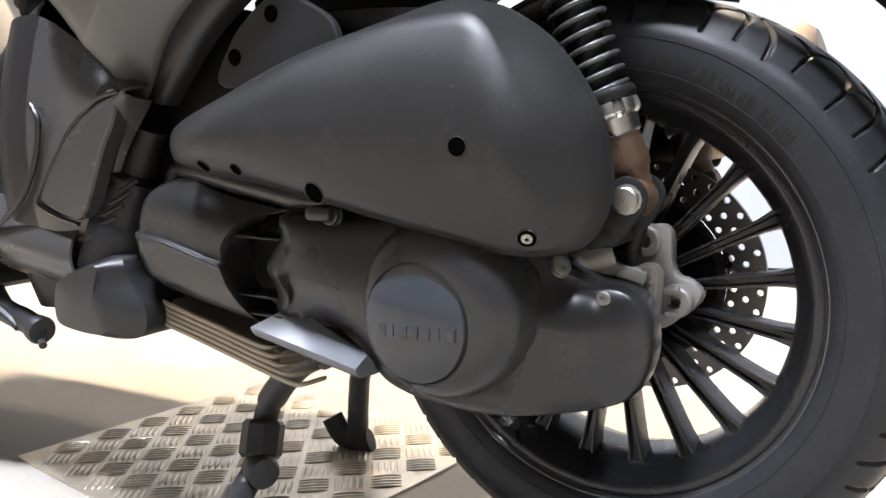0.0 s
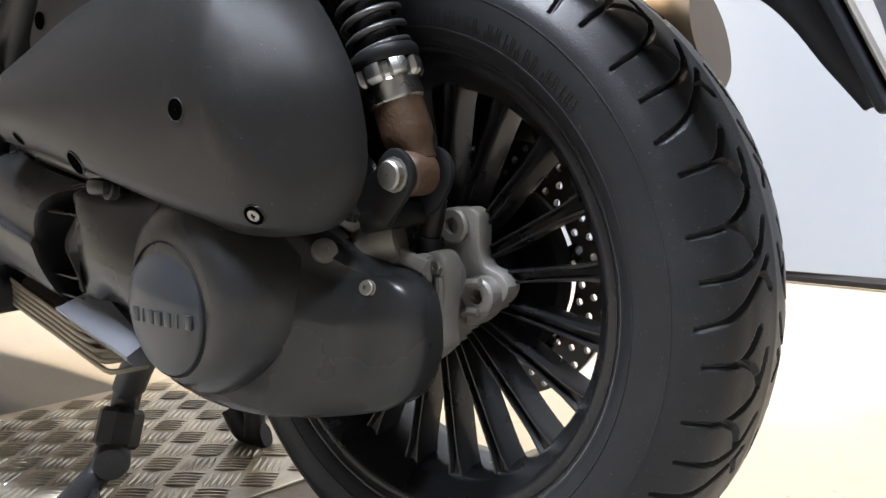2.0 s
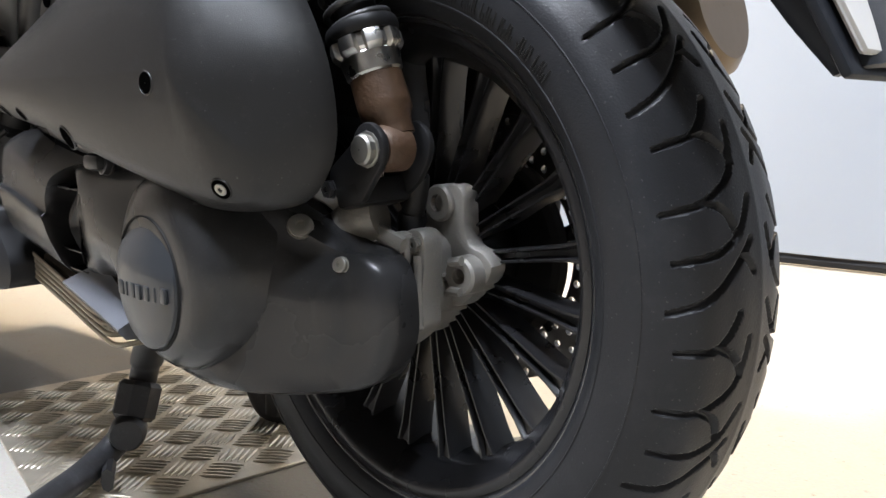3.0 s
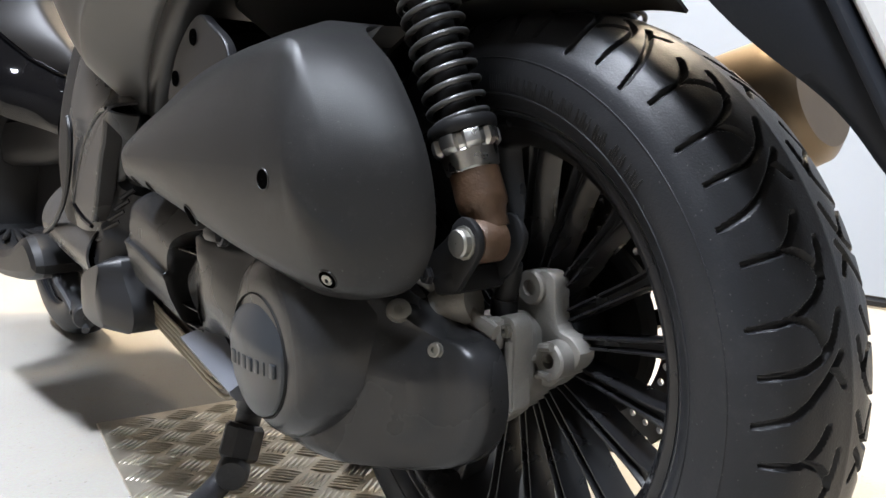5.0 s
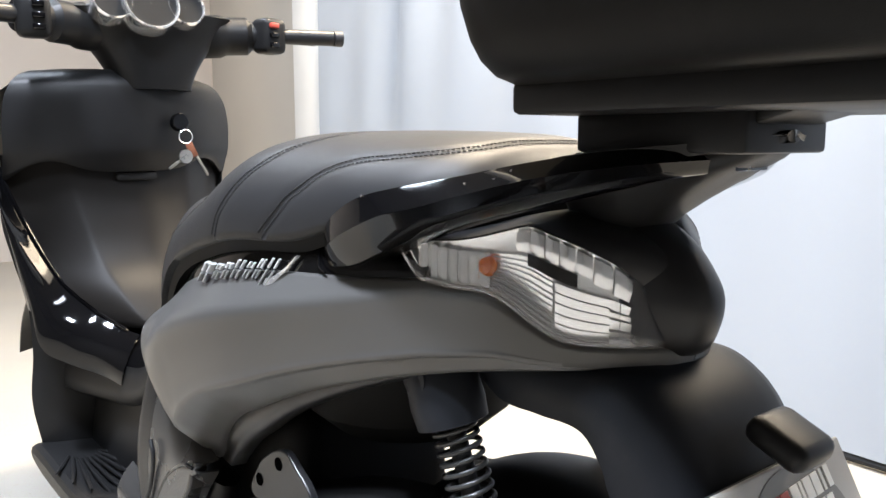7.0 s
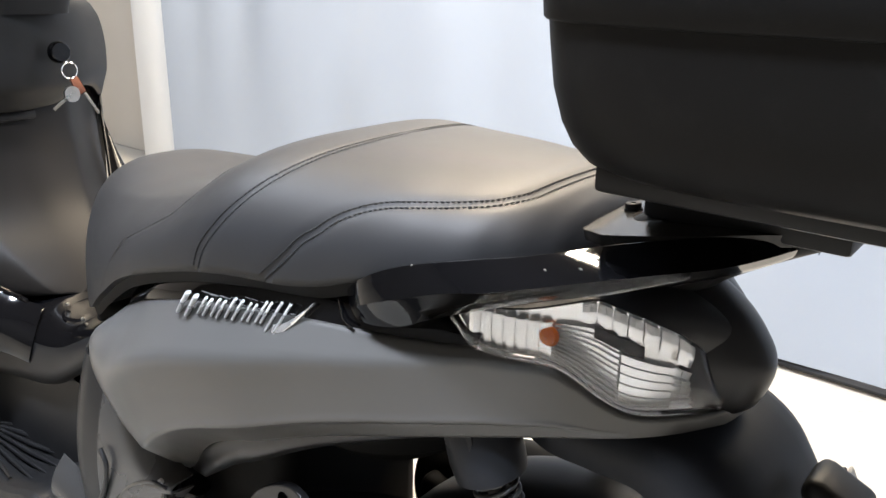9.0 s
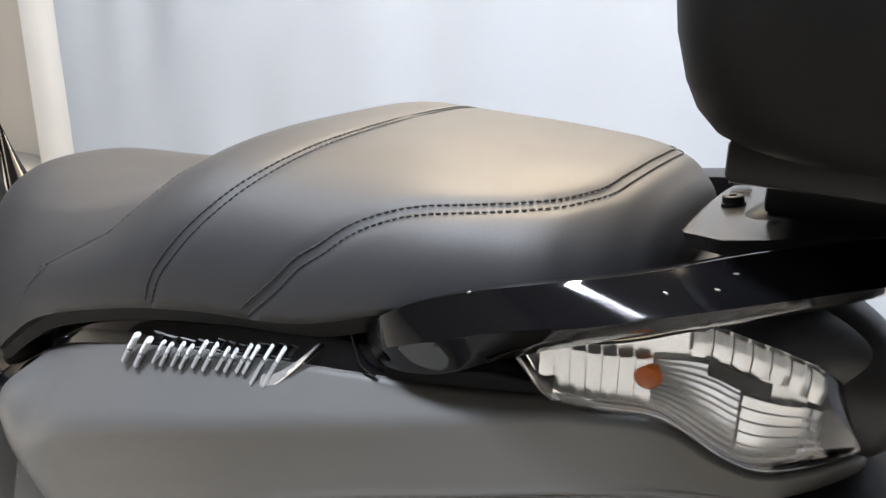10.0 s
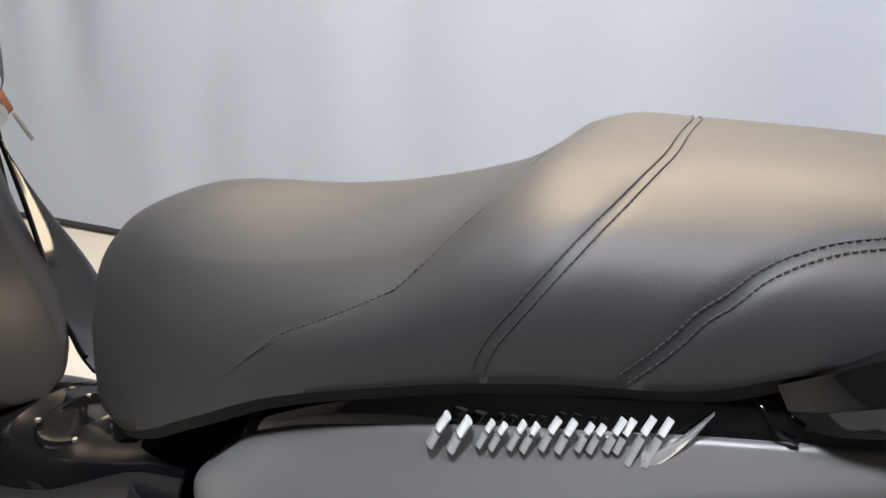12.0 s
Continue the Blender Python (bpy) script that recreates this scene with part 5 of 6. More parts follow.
RAIL_OUT = [(-0.158, -0.191, 0.804), (-0.130, -0.2045, 0.817), (-0.090, -0.2085, 0.834), (-0.040, -0.2050, 0.852), (0.000, -0.197, 0.861), (0.032, -0.187, 0.870), (0.076, -0.170, 0.882), (0.118, -0.148, 0.892), (0.165, -0.105, 0.900), (0.205, 0.000, 0.905)]
RAIL_LOW = [(-0.147, -0.190, 0.7915), (-0.122, -0.193, 0.794), (-0.094, -0.190, 0.800), (-0.062, -0.181, 0.815), (-0.025, -0.172, 0.830), (0.030, -0.158, 0.849), (0.085, -0.138, 0.865), (0.130, -0.112, 0.878), (0.168, -0.075, 0.889), (0.195, 0.000, 0.894)]
lines = [spl(q, 90) for q in (RAIL_TOP, RAIL_OUT, RAIL_LOW)]
rows = []
for i in range(90):
    T, R, B = (q[i] for q in lines)
    w = min(1.0, 0.25 + i / 14)
    back = np.array([0.004, 0.030, 0.0]) * w
    ring = [T + back * 0.9 + (0, 0, -0.003), T + back * 0.2, T, T * 0.93 + R * 0.07, T * 0.5 + R * 0.5 + (0, -0.0006, 0.0006), R * 0.94 + T * 0.06, R, R * 0.94 + B * 0.06, R * 0.5 + B * 0.5 + (0, -0.0008, -0.0004), B * 0.93 + R * 0.07, B + back * 0.15, B + back * 0.8]
    rows.append(ring)
g = grid(rows, False, True, True, True)
part("side_rail", g, M_GLOSS, rail, "gloss black side rail with a sharp ridge", sharp=24)
part("side_rail", mirrored(g), M_GLOSS, rail, sharp=24)
for i, (x, k) in enumerate(((0.024, 0.5), (0.047, 0.6), (0.060, 0.35), (-0.074, 0.02))):
    j = int(np.argmin(np.abs(lines[0][:, 0] - x)))
    c = lines[0][j] * (1 - k) + lines[1][j] * k + (0, -0.0006, 0.0005)
    part("scuff", block((0.0035 + 0.001 * (i % 3), 0.0012, 0.0012), pose(*c, 30, -10 * i, -28), 0.0003, 1), M_DULL, rail, "pale scuff" if i == 0 else "")
rack = np.array([[(x, w * t, z + 0.004 * (1 - t * t)) for t in np.linspace(-1, 1, 17)] for x, w, z in ((0.018, 0.078, 0.892), (0.022, 0.086, 0.8935), (0.05, 0.105, 0.8985), (0.09, 0.105, 0.906), (0.13, 0.090, 0.911), (0.17, 0.066, 0.915), (0.205, 0.052, 0.919), (0.226, 0.036, 0.922), (0.233, 0.012, 0.923))])
part("rack_plate", sheet(rack, -0.010), M_DUSTY, rail, "gloss black rack plate", sharp=50)
for x, y in ((0.037, -0.022), (0.026, 0.046)):
    bolt("screw", (x, y, 0.900), (-0.15, 0, 1), 0.0075, 0.007, rail, M_BLACK, False)
# swept column: a narrow foot on the tail, flaring back and up into the rack
rows = []
for z, a, b, w in ((0.812, 0.040, 0.094, 0.040), (0.825, 0.043, 0.100, 0.042), (0.838, 0.046, 0.110, 0.045), (0.852, 0.046, 0.126, 0.049), (0.866, 0.042, 0.146, 0.054), (0.880, 0.040, 0.168, 0.062), (0.893, 0.044, 0.190, 0.066), (0.904, 0.060, 0.212, 0.060), (0.914, 0.075, 0.227, 0.048), (0.921, 0.09, 0.230, 0.036)):
    rows.append(spl([(a, -w, z), ((a + b) / 2, -w * 1.04, z), (b - 0.008, -w * 0.62, z), (b, 0, z), (b - 0.008, w * 0.62, z), ((a + b) / 2, w * 1.04, z), (a, w, z), (a - 0.003, 0, z)], 48, True))
part("rack_column", grid(rows, False, True, True, True), M_BLACK, rail, "matt black flared rack column", sharp=50)
part("riser", block((0.165, 0.125, 0.034), Matrix.Translation((0.146, 0, 0.925)), 0.004, 2), M_BLACK, rail, "black riser under the top case", sharp=40)
part("rear_clamp", prism([(0.155, 0.924), (0.225, 0.930), (0.276, 0.9445), (0.276, 0.952), (0.155, 0.952)], -0.05, 0.05, 0.003), M_BLACK, rail, "stepped black clamp", sharp=30)

# ---- top case ----
case = thing("top_case", "dark grey rounded plastic top case on the rack", "top case")


def case_shell(z0, z1):
    rows = []
    for z, k in ((z0, 0.80), (z0 + 0.006, 0.855), (z0 + 0.018, 0.90), (z0 + 0.034, 0.932), (z0 + 0.06, 0.962), (z0 + 0.09, 0.978), (z1, 0.985)):
        ring = []
        for a in np.linspace(0, 2 * math.pi, 96, endpoint=False):
            c, d = math.cos(a), math.sin(a)
            ring.append((0.222 + 0.222 * k * math.copysign(abs(c) ** 0.5, c), 0.222 * k * math.copysign(abs(d) ** 0.5, d), z))
        rows.append(ring)
    return rows


rows = case_shell(0.964, 1.070)
part("lower_shell", grid(rows, False, True, True, False), M_CASE, case, "dark grey lower shell", sharp=50)
top_rows = [[(x, y, z) for x, y, z in rows[-1]]]
for z, s in ((1.0705, 1.008), (1.0725, 1.016), (1.090, 1.022), (1.15, 1.018), (1.20, 0.99), (1.25, 0.94), (1.28, 0.86), (1.295, 0.7), (1.30, 0.3)):
    top_rows.append([(0.222 + (x - 0.222) * s, y * s, z) for x, y, _ in rows[-1]])
part("lid", grid(top_rows, False, True, False, True), M_CASE, case, "dark grey lid", sharp=50)
part("base_plate", block((0.350, 0.262, 0.027), pose(0.226, 0, 0.9535, 0, 0, 0), 0.005, 2), M_BLACK, case, "black mounting plate")
part("latch", block((0.02, 0.08, 0.035), pose(0.004, 0, 1.10), 0.004), M_BLACK, case)

# ---- mudguard and number plate ----
mud = thing("rear_mudguard", "", "")
mud.parent = scooter
tagged(mud, "slate plastic rear mudguard that carries the plate")
lowc = spl([(-0.045, 0.700), (0.000, 0.670), (0.050, 0.667), (0.100, 0.665), (0.124, 0.640), (0.134, 0.616), (0.155, 0.590), (0.232, 0.511), (0.290, 0.465), (0.318, 0.432), (0.337, 0.410)], 90)
uppc = spl([(-0.045, 0.730), (0.030, 0.726), (0.100, 0.727), (0.140, 0.726), (0.167, 0.716), (0.189, 0.700), (0.206, 0.676), (0.246, 0.606), (0.300, 0.525), (0.335, 0.460), (0.360, 0.416)], 90)
P = []
for i, (a, b) in enumerate(zip(lowc, uppc)):
    t = i / 89
    w = 0.098 - 0.006 * t
    side = [(a, w - 0.012), (a * 0.97 + b * 0.03, w - 0.003), (a * 0.8 + b * 0.2, w), (a * 0.5 + b * 0.5, w + 0.002), (a * 0.22 + b * 0.78, w - 0.004), (a * 0.10 + b * 0.90, w - 0.014), (a * 0.03 + b * 0.97, w - 0.032), (b, w * 0.40), (b, 0.0)]
    row = [(q[0], -y, q[1]) for q, y in side]
    P.append(row + [(x, -y, z) for x, y, z in reversed(row[:-1])])
part("guard", sheet(np.array(P), -0.004), M_FENDER, mud, sharp=60)
part("plate_lamp", block((0.056, 0.058, 0.025), pose(0.243, 0.0, 0.679, 0, 24, 0), 0.011, 3), M_BLACK, mud, "black plate lamp")
PL = pose(0.2934, 0.0015, 0.5364, 0, -27, 0)
numplate = tagged(part("number_plate", block((0.004, 0.199, 0.264), PL, 0.0015, 1), M_PLATE), "white dealer plate with red and grey lettering shapes", "number plate")
part("plate_backing", block((0.006, 0.209, 0.272), PL @ Matrix.Translation((-0.0075, -0.004, -0.004)), 0.003), M_FENDER, numplate)


def mark(name, y, z, w, h, mat, dx=0.003, label=""):
    part(name, block((0.0014, w, h), PL @ Matrix.Translation((dx, y, z)) @ Matrix.Rotation(radians(2.4), 4, "X"), 0.0003, 1), mat, numplate, label)


dome = [(0.0, 0.076 * math.cos(a), 0.064 + 0.064 * math.sin(a)) for a in np.linspace(0, math.pi, 40)]
part("grey_ground", moved(grid([[(0.0021, y, z) for _, y, z in dome], [(0.0027, y, z) for _, y, z in dome]], False, True, True, True), PL), M_PRINT, numplate, "grey printed dome")
for i in range(4):
    mark("red_mark", -0.0555 + 0.0145 * i, 0.1012 + 0.0006 * i, 0.0122, 0.0165, M_RED, label="red print" if i == 0 else "")
for i, w in enumerate((0.0125, 0.0045, 0.0125, 0.0115, 0.0040, 0.0080)):
    mark("white_mark", (0.0035, 0.0140, 0.0245, 0.0380, 0.0490, 0.0590)[i], 0.1040 + 0.0006 * i, w, 0.0180, M_PALE, label="white print" if i == 0 else "")
for i in range(9):
    mark("text_bar", -0.052 + 0.0128 * i, 0.0865 + 0.0005 * i, 0.0105, 0.0062, M_PALE)
for i in range(8):
    mark("digit_bar", -0.0375 + 0.0112 * i, 0.0725 + 0.0005 * i, 0.0080 if i != 2 else 0.004, 0.0130, M_PALE)

# ---- lower body, stands ----
body = thing("side_fairing", "", "")
body.parent = scooter
tagged(body, "dark grey side fairing under the seat")
for s in (-1, 1):
    flip = (lambda g: g) if s < 0 else mirrored
    zt = curve([(-0.78, 0.55), (-0.72, 0.58), (-0.64, 0.585), (-0.56, 0.55), (-0.50, 0.512), (-0.445, 0.492)])
    zb = curve([(-0.78, 0.25), (-0.70, 0.240), (-0.60, 0.252), (-0.56, 0.30), (-0.535, 0.352), (-0.50, 0.415), (-0.445, 0.480)])
    for name, x0, x1, mat, label in (("fairing_panel", -0.625, -0.445, M_FAIRING, ""), ("fairing_front", -0.78, -0.624, M_BLACK, "black front of the fairing")):
        P = []
        for x in np.linspace(x0, x1, 36):
            a, b = float(zt(x)), float(zb(x))
            P.append([(x, -0.222 + 0.05 * (1 - math.sin(math.pi * (0.12 + 0.76 * k))) + 0.10 * max(0, (-x - 0.66) / 0.12) ** 2, a + (b - a) * k) for k in np.linspace(0, 1, 16)])
        part(name, flip(sheet(np.array(P), -0.003)), mat, body, label, sharp=60)
    flap = spl([(-0.459, 0.483), (-0.488, 0.477), (-0.537, 0.448), (-0.573, 0.413), (-0.606, 0.379), (-0.606, 0.372), (-0.579, 0.361), (-0.543, 0.353), (-0.525, 0.366), (-0.489, 0.428), (-0.469, 0.455)], 90, True)
    part("inspection_flap", flip(prism(flap, -0.2245, -0.20, 0.004)), M_FAIRING, body, "dark grey inspection flap", sharp=20)
    part("flap_seam", flip(tube(spl([(-0.452, -0.2235, 0.487), (-0.488, -0.2235, 0.481), (-0.539, -0.2235, 0.452), (-0.576, -0.2235, 0.416), (-0.611, -0.2235, 0.378), (-0.609, -0.2235, 0.369), (-0.579, -0.2235, 0.357), (-0.540, -0.2235, 0.349)], 60), 0.0026, 8)), M_GLOSS, body, "gloss black seam round the flap")
    part("lower_sweep", flip(sheet(np.array([[(-0.78 + 0.215 * u + 0.02 * k, -0.226 + 0.03 * (2 * k - 1) ** 2, 0.385 - 0.035 * u - (0.385 - 0.035 * u - (0.292 - 0.03 * u)) * k) for k in np.linspace(0, 1, 12)] for u in np.linspace(0, 1, 20)]), -0.003)), M_FAIRING, body, "dark grey lower fairing", sharp=60)
    part("well_edge", flip(tube(spl([(-0.605, -0.226, 0.482), (-0.591, -0.228, 0.460), (-0.606, -0.229, 0.413), (-0.640, -0.230, 0.373), (-0.695, -0.230, 0.342), (-0.75, -0.23, 0.325)], 40), 0.0035, 8)), M_DARK, body)
    part("trim_screw", flip(turned([(0, 0.0005), (0, 0.006), (-0.004, 0.007)], (-0.470, -0.222, 0.484), (0, -1, 0), 14, False)), M_ZINC, body)
    part("footrest_pod", flip(cover_rings([at_y([(-0.604, 0.236), (-0.596, 0.285), (-0.574, 0.299), (-0.504, 0.314), (-0.489, 0.288), (-0.463, 0.256), (-0.470, 0.228), (-0.510, 0.219), (-0.570, 0.221)], -0.15), at_y([(-0.604, 0.236), (-0.596, 0.285), (-0.574, 0.299), (-0.504, 0.314), (-0.489, 0.288), (-0.463, 0.256), (-0.470, 0.228), (-0.510, 0.219), (-0.570, 0.221)], -0.205), at_y([(-0.592, 0.240), (-0.588, 0.276), (-0.568, 0.290), (-0.512, 0.304), (-0.512, 0.286), (-0.500, 0.258), (-0.502, 0.236), (-0.518, 0.228), (-0.566, 0.230)], -0.228)], 80, ((-0.55, 0.26), (-0.52, 0.26), -0.003), 3)), M_DARK, body, "blue-grey footrest pod", sharp=35)
    part("footrest_arm", flip(tube(spl([(-0.548, -0.185, 0.295), (-0.525, -0.18, 0.345), (-0.505, -0.172, 0.39), (-0.48, -0.165, 0.45)], 24), [0.036] * 8 + [0.030] * 8 + [0.020] * 8, 10)), M_BLACK, body)
    for i in range(5):
        part("arm_rib", flip(tube([(-0.556 + 0.011 * i, -0.213 + 0.004 * i, 0.330 + 0.013 * i), (-0.535 + 0.011 * i, -0.216 + 0.004 * i, 0.333 + 0.013 * i), (-0.512 + 0.008 * i, -0.205 + 0.004 * i, 0.343 + 0.013 * i)], 0.003, 6)), M_BLACK, body)

sstand = thing("side_stand", "", "")
sstand.parent = scooter
tagged(sstand, "folded steel side stand")
part("leg", tube(spl([(-0.80, -0.19, 0.262), (-0.76, -0.197, 0.232), (-0.71, -0.20, 0.222), (-0.668, -0.205, 0.214)], 30), 0.0145, 14), M_STAND, sstand)
part("end_cap", turned([(-0.006, 0.0005), (-0.006, 0.017), (0.004, 0.018), (0.008, 0.016), (0.008, 0.005), (0.006, 0.004), (0.006, 0.0005)], (-0.668, -0.205, 0.214), (1, -0.15, -0.2), 22, False), M_STAND, sstand)
part("tang", tube([(-0.672, -0.204, 0.204), (-0.655, -0.210, 0.196)], 0.005, 8), M_STAND, sstand)
part("spring", tube(spl([(-0.80, -0.21, 0.285), (-0.77, -0.215, 0.25), (-0.73, -0.214, 0.232), (-0.70, -0.212, 0.215)], 30), 0.006, 8), M_STAND, sstand)

cstand = thing("centre_stand", "", "")
cstand.parent = scooter
tagged(cstand, "worn black steel centre stand, lowered")
part("leg", tube(spl([(-0.290, -0.108, 0.208), (-0.345, -0.100, 0.180), (-0.392, -0.092, 0.138), (-0.408, -0.094, 0.104), (-0.400, -0.110, 0.074), (-0.395, -0.121, 0.050)], 40), [0.019] * 24 + [0.016] * 16, 16, flat=0.8), M_STAND, cstand)
part("boss", turned([(-0.022, 0.0005), (-0.022, 0.021), (-0.017, 0.025), (0.017, 0.025), (0.022, 0.021), (0.022, 0.0005)], (-0.405, -0.103, 0.086), (0.12, -0.40, -1), 8, False), M_STAND, cstand, sharp=20)
part("knob", turned([(-0.016, 0.0005), (-0.016, 0.017), (-0.010, 0.020), (0.010, 0.020), (0.016, 0.017), (0.016, 0.0005)], (-0.391, -0.122, 0.058), (0.8, -0.5, 0), 20, False), M_STAND, cstand)
part("lever", tube(spl([(-0.400, -0.116, 0.060), (-0.402, -0.140, 0.038), (-0.376, -0.180, 0.031), (-0.345, -0.222, 0.032), (-0.308, -0.272, 0.035), (-0.280, -0.308, 0.040)], 40), [0.015] * 12 + list(np.linspace(0.015, 0.0115, 28)), 14), M_STAND, cstand)
part("lever_pad", tube([(-0.392, -0.145, 0.026), (-0.360, -0.162, 0.022)], 0.007, 8, flat=2), M_STAND, cstand)
part("leg", tube(spl([(-0.290, 0.098, 0.205), (-0.362, 0.097, 0.172), (-0.406, 0.095, 0.125), (-0.416, 0.093, 0.075), (-0.419, 0.091, 0.014)], 40), 0.0145, 14), M_STAND, cstand)
part("foot", tube(spl([(-0.458, 0.084, 0.046), (-0.444, 0.087, 0.022), (-0.420, 0.091, 0.012), (-0.398, 0.094, 0.018)], 24), 0.010, 12, flat=1.7), M_STAND, cstand)
part("spring_bar", tube([(-0.53, -0.14, 0.227), (-0.50, -0.14, 0.222), (-0.44, -0.14, 0.232), (-0.36, -0.13, 0.245)], 0.006, 10), M_STAND, cstand)
part("cross_tube", tube([(-0.29, -0.12, 0.205), (-0.29, 0.11, 0.205)], 0.016, 14), M_STAND, cstand)

# ---- front of the scooter ----
front = thing("leg_shield", "", "")
front.parent = scooter
tagged(front, "black and grey inner leg shield with a glove box")
# the front stands turned a little to the left of the tail's line
front.matrix_world = pose(0, 0, 0, 0, 0, 2.24)
KNEE_HALF = curve([(0.552, 0.020), (0.556, 0.058), (0.566, 0.088), (0.58, 0.108), (0.60, 0.128), (0.65, 0.167), (0.74, 0.203), (0.83, 0.230), (0.89, 0.236)])
KNEE_X = curve([(0.552, -0.985), (0.58, -1.005), (0.62, -1.035), (0.68, -1.085), (0.76, -1.125), (0.86, -1.150), (0.89, -1.150)])
BOX_HALF = curve([(0.84, 0.238), (0.92, 0.240), (0.98, 0.236), (1.015, 0.224), (1.035, 0.207), (1.049, 0.172), (1.055, 0.120)])
BOX_X = curve([(0.84, -1.140), (0.87, -1.125), (0.90, -1.110), (0.97, -1.106), (1.03, -1.112), (1.055, -1.135)])
OUT_HALF = curve([(0.42, 0.190), (0.56, 0.200), (0.68, 0.222), (0.77, 0.236), (0.90, 0.242), (0.98, 0.238), (1.02, 0.222), (1.05, 0.170)])


def swept(P):
    """The right wing of the leg shield lies further forward and reaches a little wider than the left one."""
    P = np.array(P, float)
    w = np.clip((P[..., 2] - 0.50) / 0.30, 0, 1) * np.clip(P[..., 1] / 0.24, 0, 1.1) ** 1.6
    P[..., 0] -= 0.105 * w
    P[..., 1] *= 1 + 0.12 * w
    return P


# flat knee face between two slanted side faces
P = []
for z in np.concatenate([np.linspace(0.552, 0.60, 16), np.linspace(0.61, 0.89, 26)]):
    h = float(KNEE_HALF(z))
    P.append([(float(KNEE_X(z)) - 0.055 * (h / 0.23) * max(0.0, (abs(t) - 0.52) / 0.48) ** 1.2 - 0.012 * t * t, h * t, z) for t in np.linspace(-1, 1, 61)])
part("knee_panel", sheet(swept(P), 0.004), M_KNEE, front, "dark grey knee panel", sharp=60)
P = []
for t in np.linspace(-1, 1, 61):
    low = 0.858 + 0.023 * math.exp(-((abs(t) - 0.68) / 0.22) ** 2) - 0.020 * max(0.0, (abs(t) - 0.82) / 0.18) ** 1.5
    row = []
    for k in np.concatenate([[-0.03, 0.0], np.linspace(0.02, 1, 30)]):
        z = low + (1.055 - low) * max(0.0, k)
        row.append((float(BOX_X(z)) - 0.060 * abs(t) ** 2.2 - (0.035 if k < 0 else 0.0), float(BOX_HALF(z)) * t, z + (0.004 if k < 0 else 0.0)))
    P.append(row)
part("glove_box", sheet(swept(P), 0.003), M_BLACK, front, "matt black glove box front", sharp=50)
part("box_top", grid(swept([[(float(BOX_X(1.055)) - 0.060 * abs(t) ** 2.2 - 0.09 * k, 0.120 * t * (1 - 0.1 * k), 1.055 + 0.004 * k) for k in np.linspace(0, 1, 6)] for t in np.linspace(-1, 1, 21)])), M_BLACK, front, "matt black top of the glove box", sharp=60)
part("box_handle", block((0.02, 0.085, 0.018), pose(-1.148, 0.0, 0.845), 0.006), M_BLACK, front)
part("outer_shield", grid(swept([[(-1.205 - 0.20 * math.cos(t) * (1.0 - 0.5 * abs((z - 0.75) / 0.45) ** 2), float(OUT_HALF(z)) * math.sin(t), z) for t in np.linspace(-math.pi / 2, math.pi / 2, 31)] for z in np.linspace(0.58, 1.05, 26)])), M_PAINT, front, "satin grey front shield", sharp=60)
BACK_HALF = curve([(0.285, 0.192), (0.40, 0.208), (0.49, 0.200), (0.587, 0.203), (0.68, 0.224), (0.77, 0.240), (0.86, 0.240)])
part("shield_back", sheet(swept([[(-1.212 + 0.045 * (1 - t * t) - 0.010 * abs(t) ** 6, float(BACK_HALF(z)) * t, z) for t in np.linspace(-1, 1, 41)] for z in np.linspace(0.285, 0.86, 30)]), 0.004), M_BLACK, front, "matt black lower leg shield", sharp=60)
NECK_HALF = curve([(-1.19, 0.150), (-1.10, 0.128), (-1.0, 0.112), (-0.9, 0.114), (-0.82, 0.120), (-0.74, 0.132), (-0.66, 0.15)])
NECK_TOP = curve([(-1.19, 0.532), (-1.10, 0.538), (-1.0, 0.549), (-0.93, 0.548), (-0.86, 0.556), (-0.80, 0.580), (-0.72, 0.612), (-0.66, 0.625)])
NECK_LOW = curve([(-1.19, 0.420), (-1.0, 0.428), (-0.9, 0.455), (-0.82, 0.500), (-0.74, 0.548), (-0.66, 0.575)])
P = []
for x in np.linspace(-1.19, -0.66, 70):
    w, t, lo = float(NECK_HALF(x)), float(NECK_TOP(x)), float(NECK_LOW(x))
    row = [(x, w * 0.90, lo - 0.010)] + [(x, w * math.copysign(abs(math.cos(a)) ** 0.7, math.cos(a)), lo + (t - lo) * math.sin(a) ** 0.62) for a in np.linspace(0, math.pi, 45)] + [(x, -w * 0.90, lo - 0.010)]
    P.append(row)
P = np.array(P)
part("neck_cover", sheet(P[:, 7:-7], -0.003), M_GLOSS, front, "gloss black cover between leg shield and seat", sharp=60)
for flank in (P[:, :8], P[:, -8:]):
    part("neck_flank", sheet(flank, -0.003), M_BLACK, front, "matt black flank of the neck", sharp=60)
lid = part("filler_lid", turned([(-0.010, 0.056), (0.001, 0.054), (0.004, 0.049), (0.002, 0.042), (0.003, 0.02), (0.003, 0.0005)], (-0.905, -0.022, 0.5500), (-0.06, -0.10, 1), 36, False), M_GLOSS, front, "oval gloss black filler lid")
for a in range(4):
    part("lid_screw", turned([(-0.002, 0.0035), (0.0015, 0.003), (0.002, 0.0005)], (-0.905 + 0.048 * math.cos(a * 1.57 + 0.6), -0.022 + 0.048 * math.sin(a * 1.57 + 0.6), 0.5535 - 0.003 * math.cos(a * 1.57 + 0.6)), (0, 0, 1), 12, False), M_ZINC, lid)
